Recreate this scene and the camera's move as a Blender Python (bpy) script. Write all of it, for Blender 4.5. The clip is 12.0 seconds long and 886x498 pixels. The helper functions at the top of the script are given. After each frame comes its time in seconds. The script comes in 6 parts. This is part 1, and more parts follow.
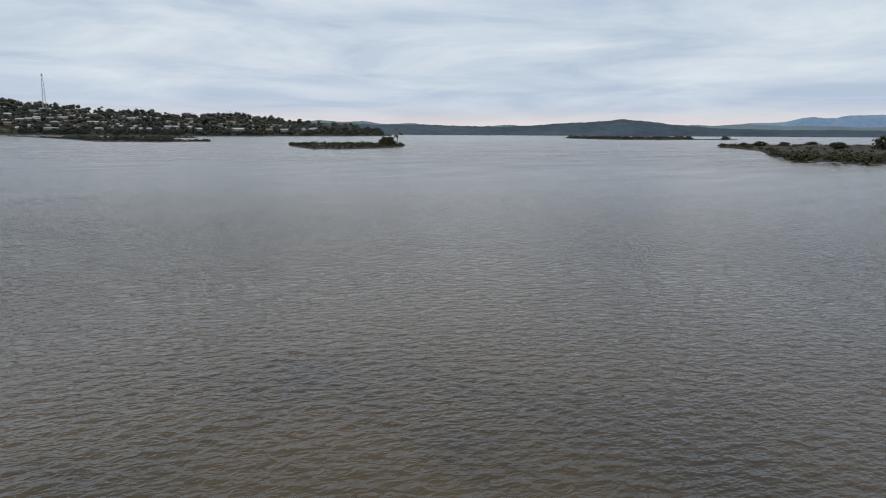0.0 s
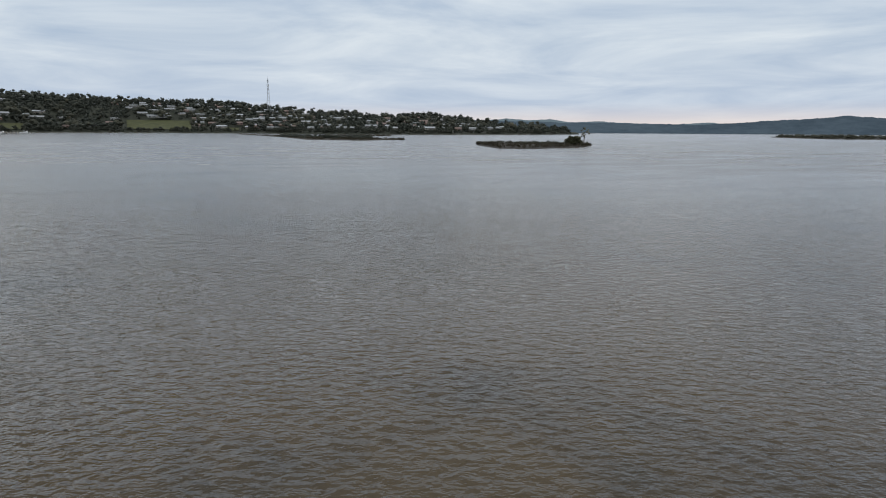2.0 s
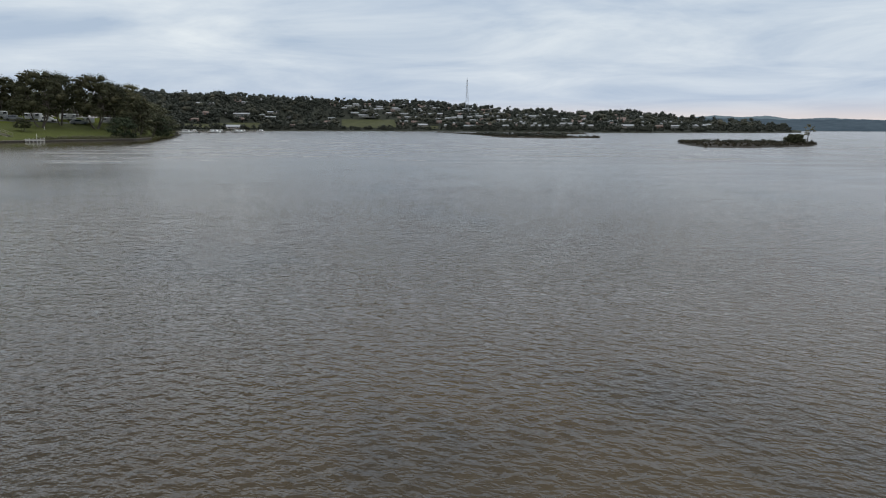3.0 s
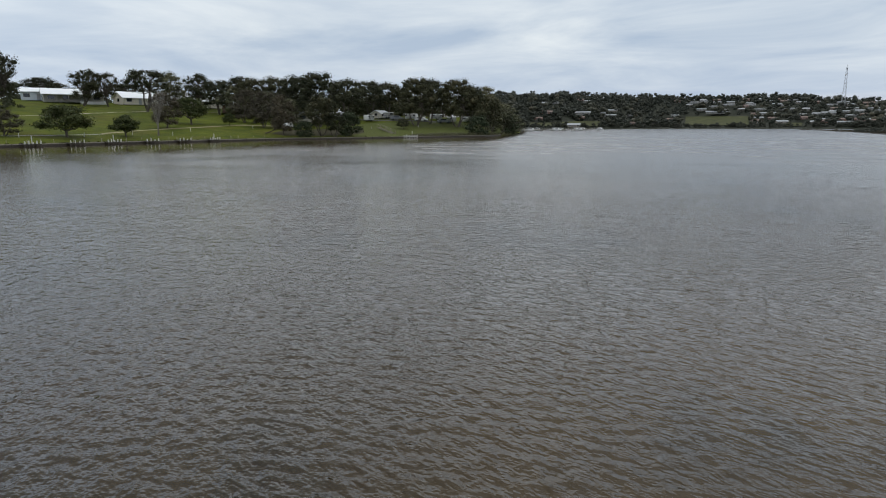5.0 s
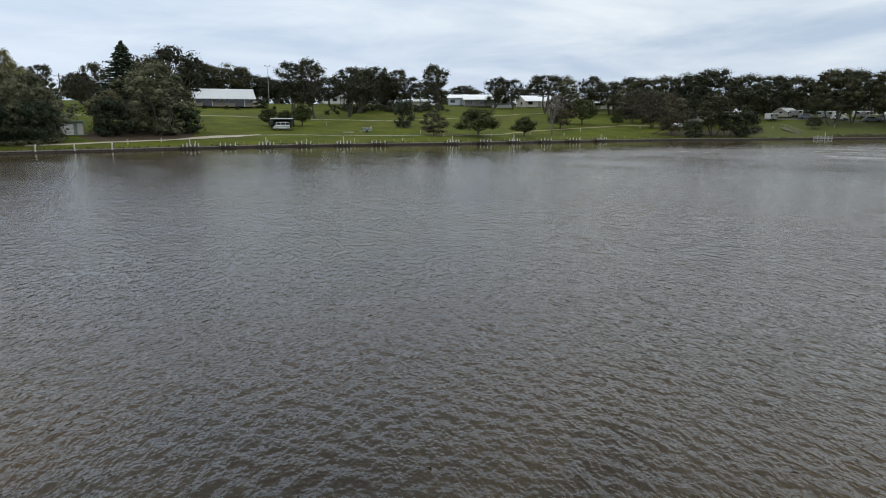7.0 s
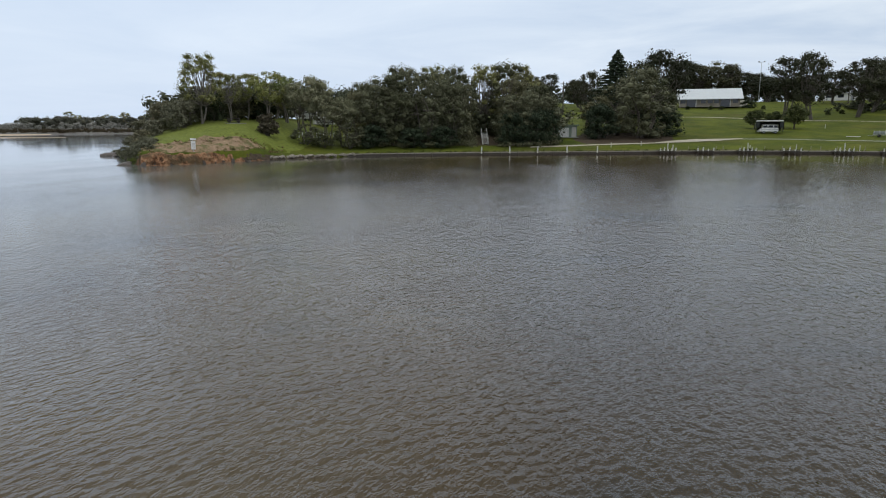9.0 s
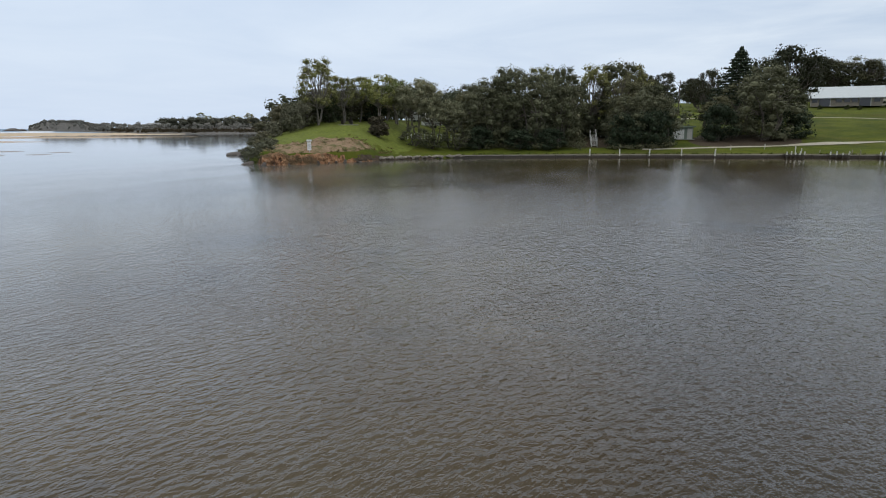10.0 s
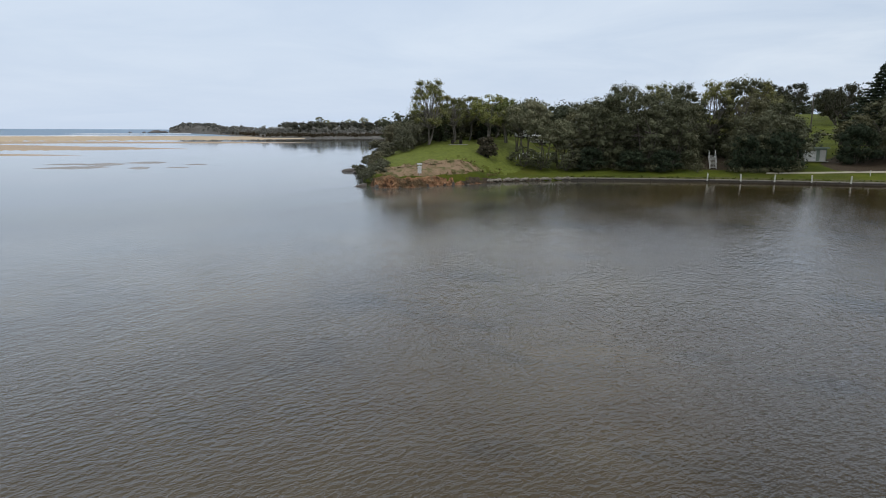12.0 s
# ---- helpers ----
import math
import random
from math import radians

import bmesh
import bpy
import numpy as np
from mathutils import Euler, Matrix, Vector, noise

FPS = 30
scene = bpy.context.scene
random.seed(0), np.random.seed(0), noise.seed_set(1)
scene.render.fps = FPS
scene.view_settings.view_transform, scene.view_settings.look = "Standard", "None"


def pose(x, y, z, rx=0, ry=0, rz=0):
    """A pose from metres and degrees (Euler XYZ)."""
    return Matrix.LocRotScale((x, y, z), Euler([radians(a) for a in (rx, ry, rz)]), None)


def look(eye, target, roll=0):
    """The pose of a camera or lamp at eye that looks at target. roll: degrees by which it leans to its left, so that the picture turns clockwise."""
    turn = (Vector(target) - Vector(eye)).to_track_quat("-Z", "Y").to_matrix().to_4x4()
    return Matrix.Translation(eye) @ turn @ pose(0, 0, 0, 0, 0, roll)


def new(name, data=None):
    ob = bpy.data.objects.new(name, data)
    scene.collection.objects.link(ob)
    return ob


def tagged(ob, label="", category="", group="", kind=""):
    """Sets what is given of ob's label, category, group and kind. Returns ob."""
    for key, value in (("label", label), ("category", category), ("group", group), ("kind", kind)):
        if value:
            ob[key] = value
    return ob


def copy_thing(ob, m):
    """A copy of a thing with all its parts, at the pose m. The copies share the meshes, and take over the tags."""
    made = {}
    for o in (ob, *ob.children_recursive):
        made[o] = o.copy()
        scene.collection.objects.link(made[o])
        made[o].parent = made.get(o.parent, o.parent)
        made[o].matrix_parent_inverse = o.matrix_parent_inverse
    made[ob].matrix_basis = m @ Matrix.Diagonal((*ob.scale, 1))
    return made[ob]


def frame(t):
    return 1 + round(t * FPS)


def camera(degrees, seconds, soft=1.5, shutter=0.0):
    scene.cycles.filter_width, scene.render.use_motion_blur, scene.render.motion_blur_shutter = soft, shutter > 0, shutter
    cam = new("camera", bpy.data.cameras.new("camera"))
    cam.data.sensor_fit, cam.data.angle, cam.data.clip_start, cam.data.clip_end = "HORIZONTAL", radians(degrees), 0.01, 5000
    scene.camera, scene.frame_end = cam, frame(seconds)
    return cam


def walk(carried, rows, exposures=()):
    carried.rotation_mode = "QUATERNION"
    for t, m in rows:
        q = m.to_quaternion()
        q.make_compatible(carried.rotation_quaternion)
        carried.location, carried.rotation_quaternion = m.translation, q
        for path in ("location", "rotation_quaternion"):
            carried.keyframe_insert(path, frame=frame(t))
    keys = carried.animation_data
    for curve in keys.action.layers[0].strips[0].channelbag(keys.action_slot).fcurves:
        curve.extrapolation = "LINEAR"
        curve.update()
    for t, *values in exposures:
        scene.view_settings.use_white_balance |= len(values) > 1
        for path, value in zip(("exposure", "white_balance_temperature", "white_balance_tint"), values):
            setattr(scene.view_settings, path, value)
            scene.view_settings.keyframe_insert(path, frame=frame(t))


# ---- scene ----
cam = camera(70.6, 12.0, soft=1.05)
PATH = [
    (0, pose(0, 0, 3.20, 79.59, -0.30, 0.00)),
    (0.5, pose(0, 0, 3.21, 79.56, -0.31, 4.49)),
    (1, pose(0, 0, 3.27, 79.48, -0.30, 8.81)),
    (1.5, pose(0, 0, 3.38, 79.41, -0.32, 12.41)),
    (2, pose(0, 0, 3.45, 79.35, -0.32, 16.64)),
    (2.5, pose(0, 0, 3.42, 79.25, -0.32, 24.54)),
    (3, pose(0, 0, 3.35, 79.11, -0.22, 33.98)),
    (3.5, pose(0, 0, 3.21, 78.97, -0.08, 42.51)),
    (3.7, pose(0, 0, 3.15, 78.94, -0.00, 45.69)),
    (5.5, pose(0, 0, 2.86, 78.97, 0.20, 70.62)),
    (6, pose(0, 0, 2.84, 78.98, 0.34, 77.55)),
    (6.5, pose(0, 0, 2.86, 79.01, 0.37, 84.60)),
    (7, pose(0, 0, 2.98, 79.09, 0.30, 97.57)),
    (7.5, pose(0, 0, 3.22, 79.20, 0.39, 112.87)),
    (7.7, pose(0, 0, 3.31, 79.25, 0.34, 118.30)),
    (9.3, pose(0, 0, 4.33, 78.95, 0.12, 141.87)),
    (9.5, pose(0, 0, 4.40, 78.95, 0.09, 143.88)),
    (10, pose(0, 0, 4.42, 79.01, 0.10, 148.43)),
    (10.5, pose(0, 0, 4.69, 79.01, 0.07, 151.89)),
    (11, pose(0, 0, 5.32, 79.07, -0.08, 154.17)),
    (11.5, pose(0, 0, 6.23, 79.16, -0.18, 156.31)),
    (12, pose(0, 0, 7.14, 79.22, -0.28, 158.23)),
]
walk(cam, PATH, [(0, 0.0), (3.5, 0.0), (5.5, 0.03), (7, 0.15), (9.5, 0.10), (12, 0.0)])

# ---- sky and light: a bright overcast ----
SUN_HEIGHT, SUN_BEARING = radians(70), radians(20)
world = bpy.data.worlds.new("overcast_sky")
scene.world = world
world.use_nodes = True
wn, wl = world.node_tree.nodes, world.node_tree.links
wn.clear()


def wnode(kind, **settings):
    n = wn.new(kind)
    for key, value in settings.items():
        n.inputs[key.replace("_", " ")].default_value = value
    return n


w_out = wn.new("ShaderNodeOutputWorld")
w_bg = wn.new("ShaderNodeBackground")
sky = wn.new("ShaderNodeTexSky")
sky.sky_type, sky.sun_disc = "NISHITA", False
sky.sun_elevation, sky.sun_rotation = SUN_HEIGHT, SUN_BEARING
sky.air_density, sky.dust_density = 1.5, 3.0
coord = wn.new("ShaderNodeTexCoord")
split = wn.new("ShaderNodeSeparateXYZ")
wl.new(coord.outputs["Generated"], split.inputs[0])


def wmath(op, a, b=None, c=None, clamp=False):
    n = wn.new("ShaderNodeMath")
    n.operation, n.use_clamp = op, clamp
    for i, v in enumerate((a, b, c)):
        if v is None:
            continue
        if isinstance(v, (int, float)):
            n.inputs[i].default_value = v
        else:
            wl.new(v, n.inputs[i])
    return n.outputs[0]


# the cloud deck is a flat sheet overhead: spread the direction out over it
up = wmath("ADD", wmath("MAXIMUM", split.outputs[2], 0.0), 0.09)
deck = wn.new("ShaderNodeCombineXYZ")
wl.new(wmath("DIVIDE", split.outputs[0], up), deck.inputs[0])
wl.new(wmath("DIVIDE", split.outputs[1], up), deck.inputs[1])
cloud_big = wnode("ShaderNodeTexNoise", Scale=0.62, Detail=6.0, Roughness=0.58, Distortion=0.5)
wl.new(deck.outputs[0], cloud_big.inputs["Vector"])
cloud_ramp = wn.new("ShaderNodeValToRGB")
cloud_ramp.color_ramp.elements[0].position, cloud_ramp.color_ramp.elements[1].position = 0.36, 0.70
cloud_ramp.color_ramp.elements[0].color = (0.445, 0.545, 0.685, 1)
cloud_ramp.color_ramp.elements[1].color = (0.80, 0.86, 0.905, 1)
wl.new(cloud_big.outputs["Fac"], cloud_ramp.inputs[0])
# distant cloud seen through more air turns blue towards the rim
rim = wn.new("ShaderNodeMixRGB")
rim.inputs[2].default_value = (0.50, 0.60, 0.765, 1)
wl.new(wmath("MULTIPLY", wmath("SUBTRACT", 1.0, wmath("MULTIPLY", split.outputs[2], 7.5), clamp=True), 0.65), rim.inputs[0])
wl.new(cloud_ramp.outputs[0], rim.inputs[1])
# a pale warm break in the cloud, low over the inland hills
low = wmath("SUBTRACT", 1.0, wmath("MULTIPLY", split.outputs[2], 22.0), clamp=True)
inland = wmath("MULTIPLY_ADD", split.outputs[1], 0.9, 0.35, clamp=True)
warm = wn.new("ShaderNodeMixRGB")
warm.inputs[2].default_value = (0.96, 0.80, 0.70, 1)
wl.new(wmath("MULTIPLY", wmath("POWER", low, 1.3), inland), warm.inputs[0])
wl.new(rim.outputs[0], warm.inputs[1])
seaward = wn.new("ShaderNodeMixRGB")
seaward.blend_type, seaward.inputs[2].default_value = "MIX", (0.675, 0.785, 0.95, 1)
wl.new(wmath("MULTIPLY", wmath("MULTIPLY_ADD", split.outputs[1], -0.9, 0.15, clamp=True), 0.75), seaward.inputs[0])
wl.new(warm.outputs[0], seaward.inputs[1])
cover = wn.new("ShaderNodeMixRGB")
cover.inputs[0].default_value = 0.93
sky_dim = wn.new("ShaderNodeMixRGB")
sky_dim.blend_type, sky_dim.inputs[0].default_value, sky_dim.inputs[2].default_value = "MULTIPLY", 1.0, (0.1, 0.1, 0.1, 1)
wl.new(sky.outputs[0], sky_dim.inputs[1])
wl.new(sky_dim.outputs[0], cover.inputs[1])
# unseen bright belt added above the hazy rim to lighten the water; duller overhead
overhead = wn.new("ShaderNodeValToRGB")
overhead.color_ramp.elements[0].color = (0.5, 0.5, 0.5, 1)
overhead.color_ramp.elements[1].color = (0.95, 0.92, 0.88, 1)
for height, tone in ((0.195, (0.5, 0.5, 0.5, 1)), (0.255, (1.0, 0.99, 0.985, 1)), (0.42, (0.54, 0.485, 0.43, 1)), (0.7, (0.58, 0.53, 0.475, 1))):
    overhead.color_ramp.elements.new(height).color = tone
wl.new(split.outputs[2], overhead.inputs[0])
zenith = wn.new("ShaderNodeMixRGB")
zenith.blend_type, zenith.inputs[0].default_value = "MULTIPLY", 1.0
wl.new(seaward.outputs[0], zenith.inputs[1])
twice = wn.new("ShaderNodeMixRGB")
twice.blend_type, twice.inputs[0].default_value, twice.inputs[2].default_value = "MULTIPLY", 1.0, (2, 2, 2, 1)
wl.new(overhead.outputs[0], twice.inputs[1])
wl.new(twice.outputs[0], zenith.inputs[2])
# brightening added above the view, townward and out to sea, to lighten the water
thin = wmath("MULTIPLY_ADD", split.outputs[0], -0.77, wmath("MULTIPLY", split.outputs[1], 0.64))
thin = wmath("MULTIPLY", wmath("POWER", wmath("MAXIMUM", thin, 0.0), 3.0), 0.72)
thin = wmath("ADD", thin, wmath("MULTIPLY", wmath("MULTIPLY_ADD", split.outputs[1], -0.9, 0.05, clamp=True), 0.52))
thin = wmath("MULTIPLY_ADD", thin, wmath("MULTIPLY_ADD", split.outputs[2], 10.0, -2.0, clamp=True), 1.0)
bright = wn.new("ShaderNodeMixRGB")
bright.blend_type, bright.inputs[0].default_value = "MULTIPLY", 1.0
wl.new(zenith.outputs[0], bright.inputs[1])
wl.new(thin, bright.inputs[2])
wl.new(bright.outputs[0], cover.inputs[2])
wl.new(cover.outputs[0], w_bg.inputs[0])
w_bg.inputs[1].default_value = 1.0
wl.new(w_bg.outputs[0], w_out.inputs[0])

sun = new("sun", bpy.data.lights.new("sun", "SUN"))
sun.data.energy, sun.data.angle, sun.data.color = 0.75, radians(85), (1.0, 0.975, 0.93)
sun.matrix_world = look((0, 0, 0), (-math.sin(SUN_BEARING) * math.cos(SUN_HEIGHT), -math.cos(SUN_BEARING) * math.cos(SUN_HEIGHT), -math.sin(SUN_HEIGHT)))


# ---- materials ----
class Nodes:
    """A material under construction."""

    def __init__(self, name):
        self.mat = bpy.data.materials.new(name)
        self.mat.use_nodes = True
        self.nodes, self.links = self.mat.node_tree.nodes, self.mat.node_tree.links
        self.bsdf = self.nodes["Principled BSDF"]
        self.place = self.nodes.new("ShaderNodeTexCoord").outputs["Object"]

    def add(self, kind, **settings):
        n = self.nodes.new(kind)
        for key, value in settings.items():
            n.inputs[key.replace("_", " ")].default_value = value
        return n

    def noise(self, scale, detail=4.0, rough=0.55, stretch=None, turn=0.0, shift=0.0):
        n = self.add("ShaderNodeTexNoise", Scale=scale, Detail=detail, Roughness=rough)
        m = self.nodes.new("ShaderNodeMapping")
        m.vector_type = "TEXTURE"
        m.inputs["Scale"].default_value = tuple(1 / v for v in stretch) if stretch else (1, 1, 1)
        m.inputs["Rotation"].default_value = (0, 0, turn)
        m.inputs["Location"].default_value = (shift, shift * 0.7, 0)
        self.links.new(self.place, m.inputs[0])
        self.links.new(m.outputs[0], n.inputs["Vector"])
        return n.outputs["Fac"]

    def ramp(self, fac, *stops):
        r = self.nodes.new("ShaderNodeValToRGB")
        while len(r.color_ramp.elements) < len(stops):
            r.color_ramp.elements.new(0.5)
        for e, (pos, col) in zip(r.color_ramp.elements, stops):
            e.position, e.color = pos, (*col, 1)
        self.links.new(fac, r.inputs[0])
        return r.outputs[0]

    def mix(self, fac, a, b, mode="MIX"):
        n = self.nodes.new("ShaderNodeMixRGB")
        n.blend_type = mode
        for i, v in enumerate((fac, a, b)):
            if isinstance(v, (int, float)):
                n.inputs[i].default_value = v
            elif isinstance(v, tuple):
                n.inputs[i].default_value = (*v, 1)
            else:
                self.links.new(v, n.inputs[i])
        return n.outputs[0]

    def calc(self, op, a, b=0.0, clamp=False):
        n = self.nodes.new("ShaderNodeMath")
        n.operation, n.use_clamp = op, clamp
        for i, v in enumerate((a, b)):
            if isinstance(v, (int, float)):
                n.inputs[i].default_value = v
            else:
                self.links.new(v, n.inputs[i])
        return n.outputs[0]

    def bump(self, fac, strength, distance, before=None):
        b = self.add("ShaderNodeBump", Strength=strength, Distance=distance)
        self.links.new(fac, b.inputs["Height"])
        if before:
            self.links.new(before, b.inputs["Normal"])
        return b.outputs[0]

    def done(self, colour, rough=0.8, metal=0.0, normal=None, **more):
        for key, v in (("Base Color", colour), ("Roughness", rough), ("Metallic", metal), *((k.replace("_", " "), v) for k, v in more.items())):
            if isinstance(v, tuple):
                self.bsdf.inputs[key].default_value = (*v, 1)
            elif isinstance(v, (int, float)):
                self.bsdf.inputs[key].default_value = v
            else:
                self.links.new(v, self.bsdf.inputs[key])
        if normal:
            self.links.new(normal, self.bsdf.inputs["Normal"])
        return self.mat


def plain(name, colour, rough=0.7, metal=0.0, grain=6.0, vary=0.25, bump=0.3, depth=0.01):
    """A worn surface: fine grain, broad stains and a slight relief."""
    k = Nodes(name)
    fine, broad = k.noise(grain, 6), k.noise(grain * 0.13, 3)
    dark = tuple(c * (1 - vary) for c in colour)
    light = tuple(min(1.0, c * (1 + vary * 0.5)) for c in colour)
    col = k.mix(k.calc("MULTIPLY", broad, 0.6), k.ramp(fine, (0.3, dark), (0.7, light)), tuple(c * 0.72 for c in colour))
    return k.done(col, rough, metal, k.bump(fine, bump, depth), Specular_IOR_Level=0.15 if rough >= 0.9 else 0.5)


def leaves(name, dark, light, dry=(0.16, 0.12, 0.05)):
    k = Nodes(name)
    each = k.nodes.new("ShaderNodeNewGeometry").outputs["Random Per Island"]
    tree = k.nodes.new("ShaderNodeObjectInfo").outputs["Random"]
    mid = tuple(0.45 * d + 0.55 * l for d, l in zip(dark, light))
    col = k.ramp(each, (0.0, tuple(0.5 * (d + m) for d, m in zip(dark, mid))), (0.85, tuple(0.35 * m + 0.65 * l for m, l in zip(mid, light))), (1.0, tuple(0.5 * (l + d) for l, d in zip(light, dry))))
    tint = k.ramp(tree, (0.0, (0.72, 0.74, 0.68)), (0.5, (1.0, 1.0, 1.0)), (1.0, (1.22, 1.12, 1.0)))
    return k.done(k.mix(1.0, col, tint, "MULTIPLY"), 0.7, Specular_IOR_Level=0.12)


def water_material(name, bed_dark, bed_light, shallow, chop):
    k = Nodes(name)
    broad = k.noise(0.035, 3, 0.5, (1, 1.7, 1), 0.5)
    mid = k.noise(0.16, 4, 0.6, (1, 1.6, 1), -0.3, 31)
    weed = k.ramp(k.noise(0.10, 5, 0.62, (1.5, 1, 1), 0.7, 9), (0.55, (1, 1, 1)), (0.64, (0.42, 0.44, 0.47)))
    bed = k.mix(k.calc("MULTIPLY", k.calc("ADD", broad, mid), 0.5), bed_dark, bed_light)
    axes = k.nodes.new("ShaderNodeSeparateXYZ")
    k.links.new(k.place, axes.inputs[0])
    south = k.calc("MULTIPLY", k.calc("ADD", k.calc("MULTIPLY", axes.outputs[1], -1.0), k.calc("MULTIPLY", axes.outputs[0], 0.75)), 0.035)
    south = k.calc("ADD", south, k.calc("MULTIPLY", k.calc("SUBTRACT", mid, 0.5), 1.6), clamp=True)
    sandy = k.ramp(k.noise(0.055, 4, 0.55, (0.7, 1.3, 1), 0.9, 21), (0.40, (0.45, 0.45, 0.45)), (0.62, (1.25, 1.25, 1.25)))
    bed = k.mix(k.calc("MULTIPLY", south, 0.85), bed, k.mix(1.0, shallow, sandy, "MULTIPLY"))
    bed = k.mix(1.0, bed, weed, "MULTIPLY")
    # bed darkened near the hover point, parkward and spitward, to fit the camera's view
    wander = k.calc("MULTIPLY", k.calc("SUBTRACT", mid, 0.5), 2.0)
    across = k.calc("MULTIPLY", k.calc("ABSOLUTE", k.calc("ADD", axes.outputs[1], 0.5)), 0.9)
    west = k.calc("MULTIPLY", k.calc("SUBTRACT", k.calc("MULTIPLY", axes.outputs[0], -1.0), across), 0.3)
    east = k.calc("MULTIPLY", k.calc("MULTIPLY", k.calc("SUBTRACT", axes.outputs[0], 0.5), 0.3, True), k.calc("MULTIPLY", axes.outputs[1], 0.3, True))
    bed_dim = k.calc("MULTIPLY", k.calc("ADD", k.calc("ADD", west, wander), 0.0, True), 0.60)
    bed_dim = k.calc("MAXIMUM", bed_dim, k.calc("MULTIPLY", east, 0.45))
    reach = k.nodes.new("ShaderNodeVectorMath")
    reach.operation = "LENGTH"
    k.links.new(k.place, reach.inputs[0])
    reach = reach.outputs["Value"]
    bed_dim = k.calc("MULTIPLY", bed_dim, k.calc("SUBTRACT", 1.7, k.calc("MULTIPLY", reach, 0.06), True))
    bed = k.mix(bed_dim, bed, (0.010, 0.006, 0.0015))
    gust = k.ramp(k.noise(0.022, 3, 0.5, (1, 2.2, 1), 0.2, 5), (0.35, (0.82, 0.82, 0.82)), (0.65, (1, 1, 1)))
    wind = radians(40)
    fine = k.calc("MULTIPLY", k.calc("SUBTRACT", k.calc("MULTIPLY", reach, 0.050), 0.30, True), gust)
    w1 = k.noise(1.0, 2, 0.5, (0.6, 1.2, 1), wind)
    w2 = k.noise(3.2, 2, 0.5, (0.6, 1.25, 1), wind + 0.1, 4)
    w3 = k.noise(6.0, 2, 0.5, (0.7, 1.15, 1), wind - 0.45, 8)
    w4 = k.noise(16.0, 2, 0.55, (0.8, 1.15, 1), wind - 0.25, 13)
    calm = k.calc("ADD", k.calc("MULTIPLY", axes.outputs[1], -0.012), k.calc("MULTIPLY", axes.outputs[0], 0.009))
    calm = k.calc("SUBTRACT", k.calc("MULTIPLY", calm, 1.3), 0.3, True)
    # sky sheen painted into the bed colour over the calm seaward water
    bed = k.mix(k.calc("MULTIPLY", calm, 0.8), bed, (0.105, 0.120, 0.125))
    distant = k.calc("SUBTRACT", 1.0, k.calc("MULTIPLY", reach, 0.010), True)
    fine = k.calc("MULTIPLY", fine, k.calc("ADD", k.calc("MULTIPLY", distant, 0.94), 0.06))
    fine = k.calc("MULTIPLY", fine, k.calc("SUBTRACT", 1.0, k.calc("MULTIPLY", calm, 0.9)))
    lee = k.nodes.new("ShaderNodeAttribute")
    lee.attribute_name = "lee"
    fine = k.calc("MULTIPLY", fine, k.calc("SUBTRACT", 1.0, k.calc("MULTIPLY", lee.outputs["Fac"], 0.6)))
    fine = k.calc("ADD", fine, k.calc("MULTIPLY", lee.outputs["Fac"], 0.08))
    n = k.bump(k.calc("MULTIPLY", w1, fine), chop, 0.070)
    n = k.bump(k.calc("MULTIPLY", w2, fine), chop, 0.066, n)
    near = k.calc("SUBTRACT", 1.15, k.calc("MULTIPLY", reach, 0.020), True)
    n = k.bump(k.calc("MULTIPLY", w3, near), chop, 0.053, n)
    n = k.bump(k.calc("MULTIPLY", w4, near), chop, 0.016, n)
    gloss = k.calc("ADD", k.calc("MULTIPLY", k.calc("MULTIPLY", reach, 0.0125, True), k.calc("MULTIPLY", k.calc("MULTIPLY", gust, k.calc("SUBTRACT", 1.0, k.calc("MULTIPLY", calm, 0.9))), 0.22)), 0.04)
    gloss = k.calc("MULTIPLY", gloss, k.calc("SUBTRACT", 1.0, k.calc("MULTIPLY", lee.outputs["Fac"], 0.74)))
    beyond = k.calc("MULTIPLY", k.calc("SUBTRACT", reach, 110.0), 0.004, True)
    streak = k.ramp(k.noise(0.13, 4, 0.65, (0.5, 1.5, 1), wind, 23), (0.34, (0.74, 0.74, 0.74)), (0.66, (1.28, 1.28, 1.28)))
    gloss = k.calc("MULTIPLY", k.calc("MULTIPLY", gloss, streak), k.calc("SUBTRACT", 1.0, k.calc("MULTIPLY", beyond, 0.2)))
    return k.done(bed, gloss, 0.0, n, IOR=1.33, Specular_IOR_Level=0.5)


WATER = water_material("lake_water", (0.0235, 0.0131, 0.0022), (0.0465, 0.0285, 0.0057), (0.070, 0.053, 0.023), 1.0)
SEA = plain("open_sea", (0.105, 0.190, 0.285), 0.6, grain=0.08, vary=0.3, bump=0.6, depth=1.0)


